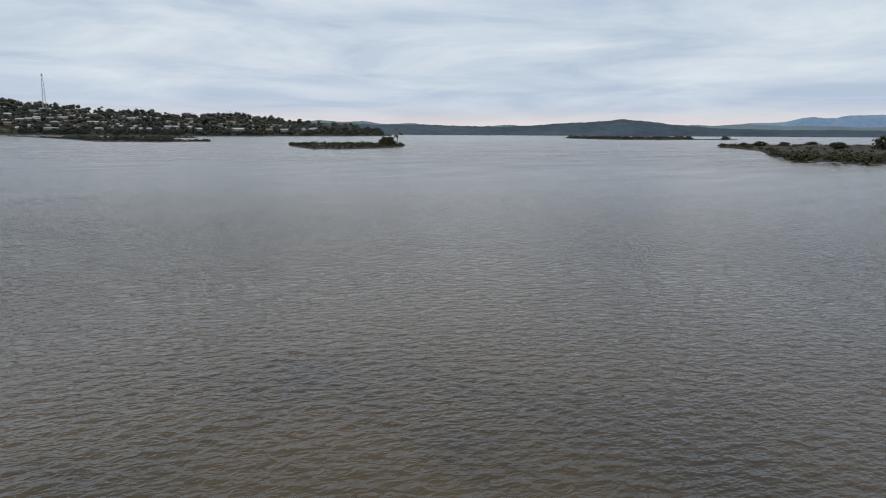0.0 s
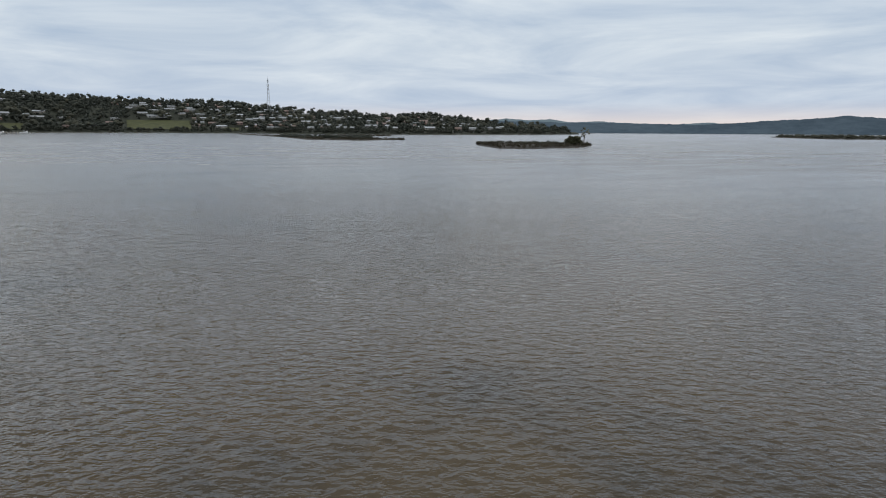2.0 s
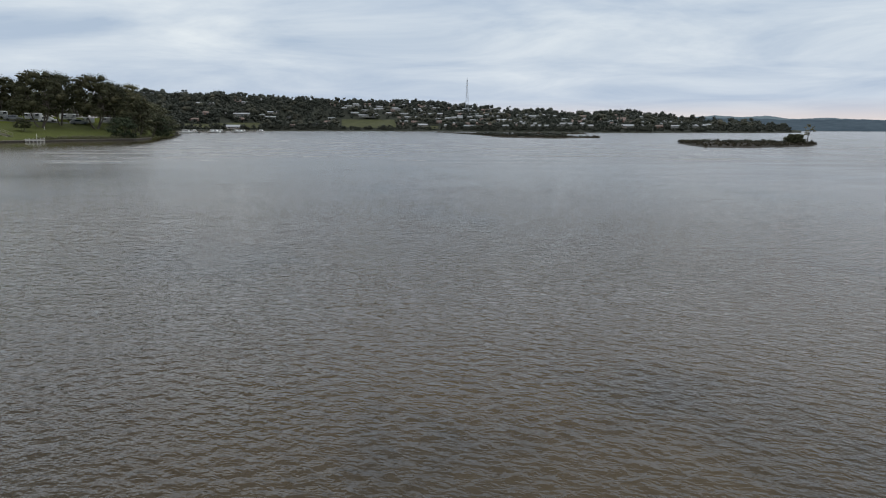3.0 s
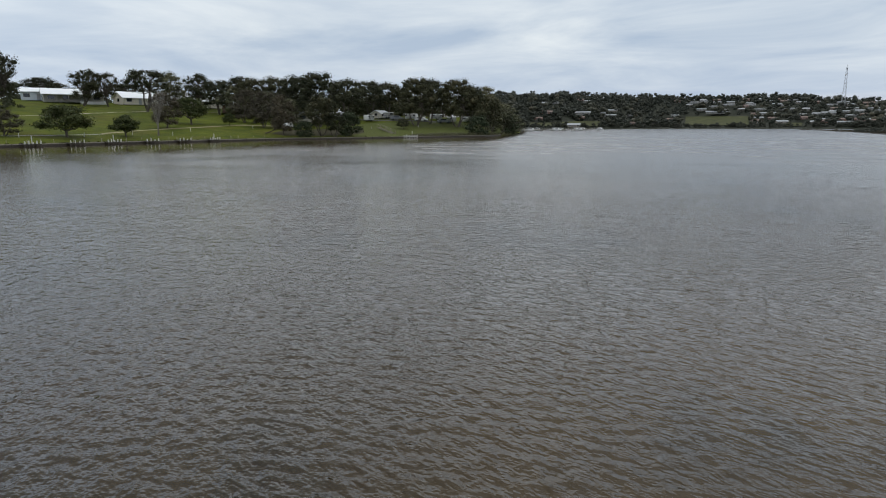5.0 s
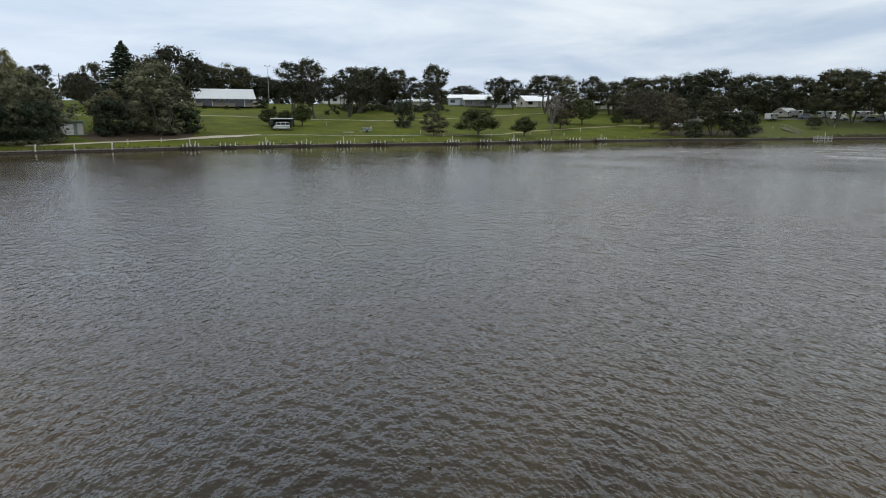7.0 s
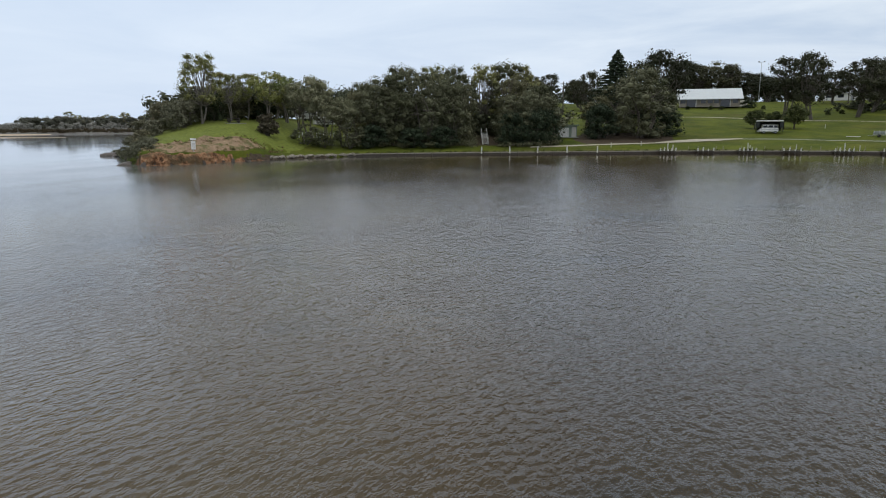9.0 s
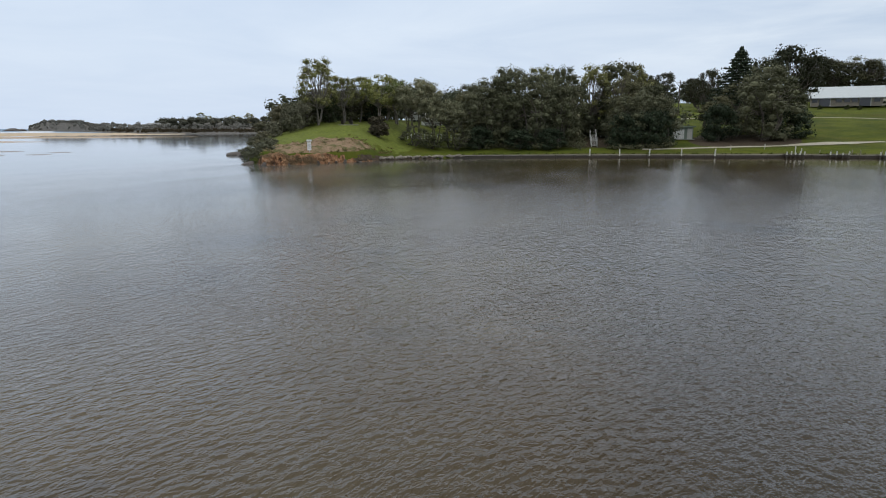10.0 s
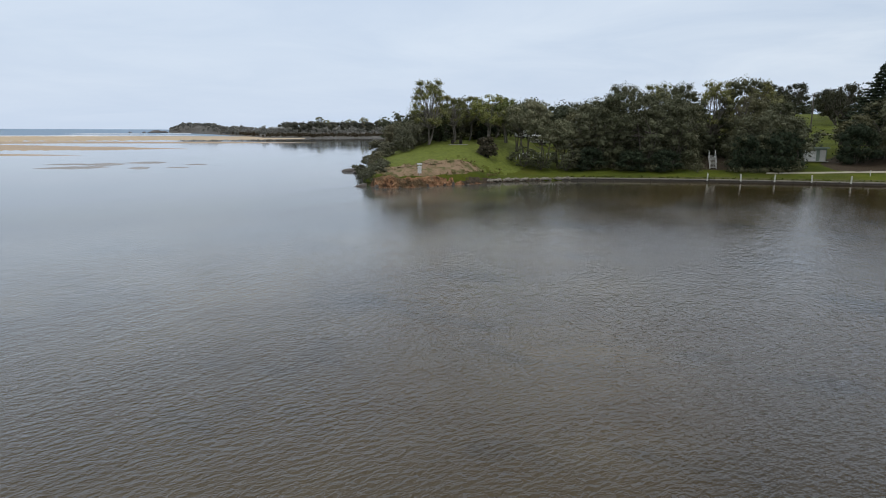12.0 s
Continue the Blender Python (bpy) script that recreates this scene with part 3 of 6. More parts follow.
def scarp(name, a0, a1, s0, s1, material, label, lift, profile=None):
    """A crumbling face of bare earth, ragged along its top, that dives under the turf."""
    azs = np.arange(a0, a1 + 1e-6, 0.06)
    rows = []
    for i, az in enumerate(azs):
        e = ease(0, 0.3, i / (len(azs) - 1)) * ease(0, 0.2, 1 - i / (len(azs) - 1))
        if profile:
            e = float(np.interp(az, *profile))
        ragged = min(1.15, 0.72 + 0.34 * rough(az, 0, 0.7, s1) + 0.22 * rough(az, 0, 1.9, s0) + 0.14 * rough(az, 0, 5.5, s0))
        top = s0 + (s1 - s0) * e * max(0.3, ragged)
        row = []
        for u in np.linspace(0, 1, 26):
            s = s0 + max(top - s0, 0.1) * u
            x, y = spot(az, shore(az) + s)
            z = lawn_rough(az, s) + lift * (1 - u ** 3) - 0.16 * u ** 4
            crag = 0.55 * noise.noise(Vector((x * 0.7, y * 0.7, z * 1.1))) + 0.40 * noise.noise(Vector((x * 1.7, y * 1.7, z * 2.2 + 5))) + 0.20 * noise.noise(Vector((x * 4.2, y * 4.2, z * 5 + 9))) + 0.16 * noise.noise(Vector((x * 9, y * 9, z * 9)))
            x, y = spot(az, shore(az) + s - (0.08 + 0.60 * abs(crag)) * math.sin(math.pi * min(1.0, u + 0.15)))
            row.append((x, y, z + 0.10 * crag))
        rows.append(row)
    ob = part(name, strip(rows), material)
    return tagged(ob, label, "earth bank", kind="structure")


scarp("ground_mud_edge", 147.2, 158, -0.4, 0.9, plain("dark_bank_mud", (0.075, 0.055, 0.038), 0.9, grain=2, vary=0.5, bump=1.0, depth=0.15), "dark earth edge at the waterline", 0.03)
scarp("ground_clay_bank", 153.0, 165.0, -0.3, 3.1, CLAY, "eroded orange clay bank at the headland's foot", 0.16, ([153, 154, 156, 157.5, 158.6, 159.6, 160.8, 162, 163.5, 164.4, 165], [0.05, 0.12, 0.2, 0.32, 0.46, 0.50, 0.44, 0.56, 0.64, 0.5, 0.1]))
scarp("ground_tan_bank", 155.6, 162.4, 4.6, 7.8, ROUGHBANK, "bare tan earth below the knoll's turf", 0.24)

# ---- seawall ----
WALL_AZ = np.arange(58.6, 147.6, 0.35)


def wall_rows(section, out=0.0):
    rows = []
    for az in WALL_AZ:
        d = shore(az)
        rows.append([(*spot(az, d + s - out), z) for s, z in section])
    return rows


seawall = part("seawall", strip(wall_rows([(-0.12, -0.6), (-0.12, 0.29), (0.25, 0.29)])), TIMBER)
tagged(seawall, "low dark timber seawall with a pale worn coping", "seawall", kind="structure")
part("coping", strip(wall_rows([(-0.20, 0.29), (-0.20, 0.41), (0.30, 0.41), (0.30, 0.29), (-0.20, 0.29)])), COPING, seawall, "pale weathered coping board")
pile_mesh = None
for i, az in enumerate(np.arange(67, 147, 1.55)):
    x, y = spot(az, shore(az) - 0.22)
    if pile_mesh is None:
        ob = part("post", rod((0, 0, -0.7), (0, 0, 0.36), 0.10, 0.09), TIMBER, seawall)
        pile_mesh = ob.data
    else:
        ob = new("post", pile_mesh)
        ob.parent = seawall
    ob.location = (x, y, 0.02 * (i % 3))


# ---- paths ----
def ribbon(name, line, width, material, label, lift=0.05, taper=False):
    azs, ds = [p[0] for p in line], [p[1] for p in line]
    rows = []
    for az in np.arange(min(azs), max(azs) + 1e-6, 0.4):
        order = sorted(zip(azs, ds))
        d = float(np.interp(az, [a for a, _ in order], [q for _, q in order]))
        w = width * (1 + 0.2 * rough(az, 0, 1.2))
        if taper:
            w *= 0.3 + 0.7 * math.sin(math.pi * (az - min(azs)) / (max(azs) - min(azs)))
        rows.append([(*spot(az, d + o), lawn_rough(az, d + o - shore(az)) + lift) for o in (-w / 2, -w / 6, w / 6, w / 2)])
    ob = smooth(part(name, strip(rows), material))
    return tagged(ob, label, "path", kind="structure")


ribbon("path_shore", [(114.4, 130.8), (109.2, 132.9), (107, 132.7), (102, 134.1), (96.2, 137.2), (92, 145)], 0.9, CONCRETE, "narrow grey footpath along the lawn")
ribbon("path_gravel", [(131, 108.5), (128.1, 111), (121.8, 117.9), (117.5, 126.2), (114.2, 131)], 1.5, GRAVEL, "pale gravel track across the grass")
ribbon("path_gravel_patch", [(120.5, 120), (117.5, 126.0), (113.6, 131.4)], 3.8, GRAVEL, "wide patch of pale gravel", 0.09, True)
ribbon("path_upper", [(128, 170), (117.1, 179), (109, 172.5), (102, 170.1), (96.3, 182.5), (88.4, 215.8), (82, 224)], 1.0, GRAVEL, "pale upper path across the hillside lawn", 0.07)
ribbon("path_track", [(92, 145), (89.1, 156.5), (81.2, 182.8), (76, 186)], 2.2, plain("dry_track", (0.26, 0.23, 0.13), 0.95, grain=2), "worn grassy track to the point")
ribbon("path_shadow_road", [(75, 206), (69.8, 207), (64.4, 212)], 3.0, plain("road_asphalt", (0.10, 0.10, 0.10), 0.9, grain=4), "grey camp road under the trees")


# ---- trees ----
rng = np.random.default_rng(11)


def tube(points, radii, sides=6):
    """A tapered limb: (vertices, faces)."""
    verts, faces = [], []
    for i, p in enumerate(points):
        d = (points[min(i + 1, len(points) - 1)] - points[max(i - 1, 0)]).normalized()
        a = d.orthogonal().normalized()
        b = d.cross(a)
        for k in range(sides):
            t = 2 * math.pi * k / sides
            verts.append(tuple(p + (a * math.cos(t) + b * math.sin(t)) * radii[i]))
    for i in range(len(points) - 1):
        for k in range(sides):
            q = (k + 1) % sides
            faces.append((i * sides + k, i * sides + q, (i + 1) * sides + q, (i + 1) * sides + k))
    return verts, faces


def joined(pieces):
    verts, faces = [], []
    for v, f in pieces:
        n = len(verts)
        verts += v
        faces += [tuple(i + n for i in q) for q in f]
    return verts, faces


def limb(a, b, r0, r1, bend=0.12, steps=4):
    a, b = Vector(a), Vector(b)
    size = (b - a).length
    pts, rad = [], []
    off = Vector(rng.normal(0, bend * size, 3))
    for i in range(steps + 1):
        u = i / steps
        pts.append(a.lerp(b, u) + off * math.sin(u * math.pi) * (1 - 0.3 * u))
        rad.append(r0 + (r1 - r0) * u)
    return tube(pts, rad, 5)


def unit_ball(level):
    bm = bmesh.new()
    bmesh.ops.create_icosphere(bm, subdivisions=level, radius=1.0)
    made = np.array([v.co[:] for v in bm.verts]), [tuple(v.index for v in f.verts) for f in bm.faces]
    bm.free()
    return made


BALLS = {1: unit_ball(1), 2: unit_ball(2)}


def foliage(clumps, count, size, droop=0.0, core=0.50, level=1):
    """Leafy sprays lying over the outside of dense clumps of (centre, radius across, radius upwards): (vertices, faces)."""
    total = sum(c[1] ** 2 for c in clumps)
    ball, tris = BALLS[level]
    verts, faces = [], []
    for centre, ra, ru in clumps:
        span, middle = np.array([ra, ra, ru]), np.asarray(centre)
        if core:
            k = len(verts)
            verts += (middle + ball * span * (core * rng.uniform(0.72, 1.15, len(ball)))[:, None]).tolist()
            faces += [tuple(k + i for i in t) for t in tris]
        n = max(8, int(0.92 * count * ra ** 2 / total))
        way = rng.normal(size=(n, 3))
        way[:, 2] += 0.30
        way /= np.linalg.norm(way, axis=1)[:, None]
        r = core + (1.08 - core) * rng.random(n) ** 0.8
        lump = 1 + 0.20 * np.sin(way[:, 0] * 5 + middle[0] * 3) * np.cos(way[:, 1] * 4 + middle[1])
        p = middle + way * (r * lump)[:, None] * span
        out = way / span * ra + rng.normal(size=(n, 3)) * 0.75
        a = np.cross(out, rng.normal(size=(n, 3)))
        a[:, 2] -= droop
        a /= np.linalg.norm(a, axis=1)[:, None]
        b = np.cross(a, out)
        b /= np.linalg.norm(b, axis=1)[:, None]
        s = (size * rng.uniform(0.55, 1.15, n))[:, None]
        quad = np.stack([p - a * s * 0.6, p + b * s * 0.40, p + a * s * 0.6, p - b * s * 0.40], 1).reshape(-1, 3)
        k = len(verts)
        verts += quad.tolist()
        faces += [(k + 4 * i, k + 4 * i + 1, k + 4 * i + 2, k + 4 * i + 3) for i in range(n)]
    return verts, faces


def tree(name, label, bark, leaf, wood, clumps, count, size, droop=0.0, group="", category="tree", core=0.50):
    root = thing(name, Matrix.Identity(4), label, category, group)
    smooth(part("trunk", joined(wood), bark, root))
    if clumps:
        part("crown", foliage(clumps, count, size, droop, core), leaf, root)
    return root


def gum(h, w, leaf, label, clumps=13, base=0.42, flat=0.5, count=2600, size=0.36, stems=2, bark=PALEBARK):
    """An open eucalypt: bare limbs that end in separate clumps."""
    wood, tufts = [], []
    for s in range(stems):
        lean = Vector((rng.uniform(-0.12, 0.12) * w, rng.uniform(-0.12, 0.12) * w, h * base * rng.uniform(0.85, 1.1)))
        start = Vector((0.25 * s - 0.1, 0.15 * s, -0.3))
        wood.append(limb(start, lean, 0.030 * h * 0.7, 0.018 * h * 0.7, 0.05))
        for _ in range(int(1.5 * clumps) // stems):
            t = rng.random()
            z = h * (base + (0.93 - base) * t ** 0.75)
            r = w * 0.40 * math.sin(math.pi * min(1, 0.22 + 0.62 * t)) * math.sqrt(rng.uniform(0.15, 1))
            a = rng.uniform(0, 2 * math.pi)
            c = Vector((math.cos(a) * r + lean.x * 0.6, math.sin(a) * r + lean.y * 0.6, z))
            wood.append(limb(lean.lerp(Vector((0, 0, z)), 0.15 * rng.random()), c, 0.011 * h * 0.7, 0.003 * h, 0.10))
            ra = w * rng.uniform(0.075, 0.135)
            tufts.append((c, ra, ra * flat * rng.uniform(0.8, 1.3)))
    tufts.append((Vector((lean.x * 0.7, lean.y * 0.7, h * 0.92)), w * 0.10, h * 0.045))
    return tree("tree", label, bark, leaf, wood, tufts, int(1.25 * count), 0.86 * size, 0.15, core=0.44)


def grove(h, w, leaf, label, clumps=34, low=0.08, count=5200, size=0.31, bark=BARK, name="tree"):
    """A dense tree leafy almost to the ground."""
    wood, tufts = [], []
    for s in range(3):
        a = s * 2.1 + rng.random()
        end = Vector((math.cos(a) * w * 0.2, math.sin(a) * w * 0.2, h * 0.62))
        wood.append(limb((0.2 * math.cos(a), 0.2 * math.sin(a), -0.3), end, 0.018 * h, 0.007 * h, 0.09))
        for _ in range(3):
            b = a + rng.normal(0, 0.8)
            wood.append(limb(end.lerp(Vector((0, 0, 0.1 * h)), rng.uniform(0.2, 0.6)), (math.cos(b) * w * 0.42, math.sin(b) * w * 0.42, h * rng.uniform(0.3, 0.7)), 0.008 * h, 0.003 * h, 0.1))
    for _ in range(int(1.9 * clumps)):
        t = rng.random()
        z = h * (low + (0.92 - low) * t)
        rim = w * 0.45 * (math.sin(math.pi * min(0.97, 0.16 + 0.74 * t)) ** 0.6)
        a, r = rng.uniform(0, 2 * math.pi), rim * math.sqrt(rng.uniform(0.12, 1.1))
        ra = w * rng.uniform(0.09, 0.16)
        tufts.append((Vector((math.cos(a) * r, math.sin(a) * r, z)), ra, ra * rng.uniform(0.6, 0.95)))
    tufts.append((Vector((0, 0, h * 0.9)), w * 0.16, h * 0.09))
    return tree(name, label, bark, leaf, wood, tufts, int(1.15 * count), 0.84 * size, 0.2)


def lawn_tree(h, w, leaf, label, count=4600, size=0.27):
    """A broad low tree on a short forked trunk."""
    wood, tufts = [], []
    fork = Vector((0, 0, h * 0.18))
    wood.append(limb((0, 0, -0.3), fork, 0.035 * h, 0.032 * h, 0.02))
    for i in range(7):
        a = i * 0.9 + rng.random() * 0.5
        r = w * rng.uniform(0.18, 0.36)
        end = Vector((math.cos(a) * r, math.sin(a) * r, h * rng.uniform(0.5, 0.75)))
        wood.append(limb(fork, end, 0.018 * h, 0.005 * h, 0.08))
    for _ in range(44):
        t = rng.random()
        z = h * (0.30 + 0.56 * t)
        rim = w * 0.40 * math.sqrt(max(0.05, 1 - (t * 0.95) ** 2))
        a, r = rng.uniform(0, 2 * math.pi), rim * math.sqrt(rng.uniform(0.05, 1.05))
        ra = w * rng.uniform(0.09, 0.15)
        tufts.append((Vector((math.cos(a) * r, math.sin(a) * r, z)), ra, ra * 0.72))
    return tree("tree", label, BARK, leaf, wood, tufts, int(1.3 * count), 0.8 * size, 0.2)


def bush(h, w, leaf, label, count=1500, size=0.26, name="bush", spiky=0.0):
    wood, tufts = [], []
    for i in range(6):
        a = i * 1.05
        wood.append(limb((0, 0, -0.15), (math.cos(a) * w * 0.25, math.sin(a) * w * 0.25, h * 0.6), 0.03, 0.01, 0.06))
    for _ in range(32):
        t = rng.random()
        rim = w * 0.36 * math.sqrt(max(0.05, 1 - (t - 0.2) ** 2 * (1.3 + spiky)))
        a, r = rng.uniform(0, 2 * math.pi), rim * math.sqrt(rng.uniform(0.05, 1.0))
        ra = w * rng.uniform(0.10, 0.16)
        tufts.append((Vector((math.cos(a) * r, math.sin(a) * r, h * (0.14 + 0.72 * t))), ra, ra * 0.8))
    return tree(name, label, BARK, leaf, wood, tufts, count, size, category="bush")


def fir(h, w, label, tiers=27):
    """A Norfolk-type pine: whorls of level branches on a straight stem."""
    wood, tufts = [limb((0, 0, -0.3), (0, 0, h), 0.022 * h, 0.003 * h, 0.0)], []
    for i in range(tiers):
        u = i / (tiers - 1)
        z, r = h * (0.16 + 0.82 * u), (w * 0.55 * (1 - u) ** 0.8 + 0.12) * (0.9 + 0.16 * math.sin(i * 2.4))
        for k in range(6):
            a = k * math.pi / 3 + i * 0.5
            end = Vector((math.cos(a) * r, math.sin(a) * r, z + 0.05 * r))
            wood.append(limb((0, 0, z - 0.1 * r), end, 0.05, 0.015, 0.02, 3))
            for v in (0.4, 0.7, 0.97):
                tufts.append((Vector((end.x * v, end.y * v, z)), 0.26 * r + 0.30, 0.42))
    return tree("pine_tree", label, BARK, LEAF_FIR, wood, tufts, 13000, 0.34, 0.0)


def bare(h, w, label, bark=PALEBARK):
    wood = [limb((0, 0, -0.3), (0.1, 0, h * 0.4), 0.02 * h, 0.014 * h, 0.03)]
    for i in range(15):
        a = rng.uniform(0, 6.28)
        s = Vector((0.05, 0, h * rng.uniform(0.2, 0.45)))
        e = Vector((math.cos(a) * w * rng.uniform(0.15, 0.48), math.sin(a) * w * rng.uniform(0.15, 0.48), h * rng.uniform(0.65, 1.0)))
        wood.append(limb(s, e, 0.008 * h, 0.002 * h, 0.06))
        for _ in range(5):
            q = s.lerp(e, rng.uniform(0.4, 0.95))
            wood.append(limb(q, q + Vector((rng.normal(0, 0.08) * w, rng.normal(0, 0.08) * w, h * rng.uniform(0.05, 0.2))), 0.003 * h, 0.001 * h, 0.05, 3))
    return tree("tree", label, bark, None, wood, [], 0, 0)


def again(src, m):
    """A copy at the pose m, whatever the size of the first one; the first call sets out the first one itself."""
    if src.name.startswith(("tree", "bush")) and not src.get("used"):
        src["used"] = 1
        src.matrix_basis = m
        return src
    return copy_thing(src, m @ Matrix.Diagonal((1 / src.scale.x, 1 / src.scale.y, 1 / src.scale.z, 1)))


def plant(protos, rows, group, sink=0.05):
    """Sets out trees of (bearing, distance, height, spread). Each kind is built once, in its own size, and copied."""
    for i, (az, d, h, w) in enumerate(rows):
        src, h0, w0 = protos[i % len(protos)]
        x, y = spot(az, d)
        m = pose(x, y, ground_at(az, d) - sink, 0, 0, rng.uniform(0, 360)) @ Matrix.Diagonal((w / w0, w / w0, h / h0, 1))
        tagged(again(src, m), group=group)


RIDGE = [(gum(14, 11, LEAF_RIDGE, "tall dark eucalyptus with clumped foliage on the ridge", 32, 0.30, 0.85, 3600, 0.38, 2, BARK), 14, 9.6),
         (gum(14, 11, LEAF_RIDGE, "dense dark eucalyptus with rounded clumps", 40, 0.22, 0.95, 4000, 0.39, 2, BARK), 14, 9.6),
         (gum(13, 13, LEAF_RIDGE, "flat-topped dark eucalyptus with spreading limbs", 34, 0.45, 0.65, 3400, 0.39, 3, BARK), 13, 12)]
GUM = [(gum(14, 11, LEAF_GUM, "tall open eucalyptus with pale limbs", 34, 0.36, 0.62, 5200, 0.27), 14, 11),
       (gum(14, 11, LEAF_GUM, "tall eucalyptus with dark clumped foliage", 40, 0.24, 0.66, 5600, 0.27), 14, 11),
       (gum(13, 12, LEAF_GUM, "flat-topped eucalyptus with spreading limbs", 24, 0.42, 0.7, 3600, 0.30), 13, 12)]
DENSE = [(grove(12, 9, LEAF_DARK, "dense dark shoreline tree, leafy to the ground"), 12, 9),
         (grove(12, 9, LEAF_DARK, "dense dark-leaved tree with grey limbs", 30, 0.18), 12, 9),
         (grove(12, 9, LEAF_DARK, "thick dark tree with an uneven crown", 40, 0.05, 5600), 12, 9)]
DOME = [(grove(14, 12, LEAF_RIDGE, "broad dark gum with a heavy domed crown", 46, 0.38, 4800, 0.42), 14, 12),
        (grove(14, 12, LEAF_RIDGE, "tall dark tree with a dense clumped crown", 52, 0.30, 5000, 0.42), 14, 12)]
ROUND = [(lawn_tree(5, 7, LEAF_LAWN, "low spreading dark tree on the lawn"), 5, 7),
         (lawn_tree(5, 6, LEAF_LAWN, "small rounded tree on the lawn"), 5, 6)]
CONE = [(grove(6, 8, LEAF_FIR, "dense dark evergreen, leafy to the ground", 34, 0.04, 4600, 0.34), 6, 8)]
BROWN = [(grove(10, 9, LEAF_BROWN, "thin brownish she-oak with fine foliage", 30, 0.15, 6000, 0.30), 10, 9)]
LIGHT = [(gum(9, 8, LEAF_LIGHT, "slender gum with light green leaves", 24, 0.40, 0.85, 3000, 0.28), 9, 8)]
OLIVE = [(grove(10, 8, LEAF_OLIVE, "olive-grey tree with bare lower stems", 24, 0.52, 4600, 0.30), 10, 8)]
GREYBUSH = [(bush(3, 4, LEAF_GREY, "grey-green coastal shrub on the headland", 2600, 0.20), 3, 4), (bush(3, 4, LEAF_GREY, "low dull shrub, browned by salt wind", 2400, 0.19), 3, 4)]
SPIKE = [(bush(2.8, 3.3, LEAF_BROWN, "rounded bronze-green bush on the knoll", 1700, 0.3), 2.8, 3.3)]

# headland
plant([GUM[1]], [(159.6, 102, 10.6, 7.6)], "headland trees")
plant([GUM[0]], [(157.2, 104, 7.4, 4.6), (155.9, 108, 7.6, 5.0), (158.2, 109, 7.8, 5.0)], "headland trees")
plant(LIGHT, [(154.2, 105, 8.7, 7.2), (152.6, 110, 8.2, 7.0)], "headland trees")
plant(OLIVE, [(150.6, 104, 9.9, 7.4), (149.2, 103, 8.2, 6.0), (151.6, 106, 8.0, 5.5), (147.9, 105, 8.0, 6.0)], "headland trees")
plant([GUM[1], DENSE[1]], [(153.5, 118, 6.5, 7.5), (156.5, 119, 6.0, 8.0), (159.5, 118, 6.0, 8.0)], "headland trees")
plant(DENSE, [(154.3, 123, 6.5, 8.5), (156.4, 124, 6.0, 8.5), (158.4, 123, 6.0, 8.5), (160.4, 121, 5.5, 8), (162.2, 117, 5.0, 7)], "headland trees")
plant([DENSE[1], DENSE[0]], [(155.2, 112, 4.4, 6.0), (157.6, 112, 4.2, 6.0), (160.9, 107, 4.6, 5.6), (159.2, 114, 4.4, 6.5), (162.2, 109, 4.4, 6.0)], "headland trees")
plant([DENSE[2], CONE[0]], [(160.4, 103.5, 5.4, 5.0), (158.6, 105, 4.2, 4.4), (156.6, 109, 5.0, 5.2), (154.8, 111, 5.0, 5.4)], "headland trees")
plant([DENSE[0]], [(151.0, 99, 3.4, 5.0), (149.4, 100, 2.6, 3.4), (147.2, 103, 4.2, 5.5)], "headland trees")
plant(GREYBUSH, [(163.3, 97, 2.4, 4.0), (161.8, 98, 4.4, 4.6), (164.2, 94, 1.5, 3.0), (164.9, 101, 1.7, 3.4), (162.6, 104, 4.4, 5.2), (164.2, 107, 2.6, 4.6), (164.7, 92, 1.1, 2.0), (163.8, 86, 0.9, 1.8), (165.6, 106, 1.0, 2.4), (160.9, 100, 4.4, 4.4)], "headland shrubs")
plant(SPIKE, [(154.3, 97, 3.5, 4.2)], "headland shrubs")
# the grove behind the seawall
plant(DENSE, [(146.3, 109, 9.2, 8.2), (144.8, 107, 11.6, 8.8), (143.1, 108, 12.3, 8.6), (140.6, 108, 12.5, 8.6), (138.1, 109, 12.0, 8.0), (137.3, 111, 10.8, 5.8), (132.7, 111, 9.0, 6.6), (131.2, 112, 10.0, 6.6), (129.6, 113, 8.8, 6.6), (141.9, 114, 13.0, 8.5), (139.4, 115, 12.8, 8.0), (145.6, 116, 10.5, 8.5), (137.4, 119, 12.5, 7.5), (132.3, 119, 12.5, 7.5), (130.6, 122, 10.5, 8)], "shore grove")
plant([GUM[1], DENSE[2]], [(135.0, 124, 14.0, 8.6), (133.2, 125, 14.5, 10), (131.9, 127, 13.8, 8), (142.5, 120, 13.6, 8), (139.8, 121, 13.6, 8), (137.9, 124, 13.6, 7)], "shore grove")
plant(CONE, [(132.7, 109.5, 5.6, 5.6), (131.0, 110.5, 5.8, 6.4), (129.8, 112, 6.2, 6.4), (125.1, 123, 6.3, 7.2), (119.9, 132, 5.5, 8.6), (145.2, 104, 3.6, 5.4), (141.6, 104.5, 3.2, 5.6), (138.9, 105.5, 3.4, 5.6)], "low evergreens")
plant([DENSE[2], DENSE[0]], [(121.8, 127, 13.7, 11.5), (123.6, 131, 10.5, 9), (120.7, 136, 11.5, 9), (125.2, 128, 8.0, 7.0)], "shore grove")
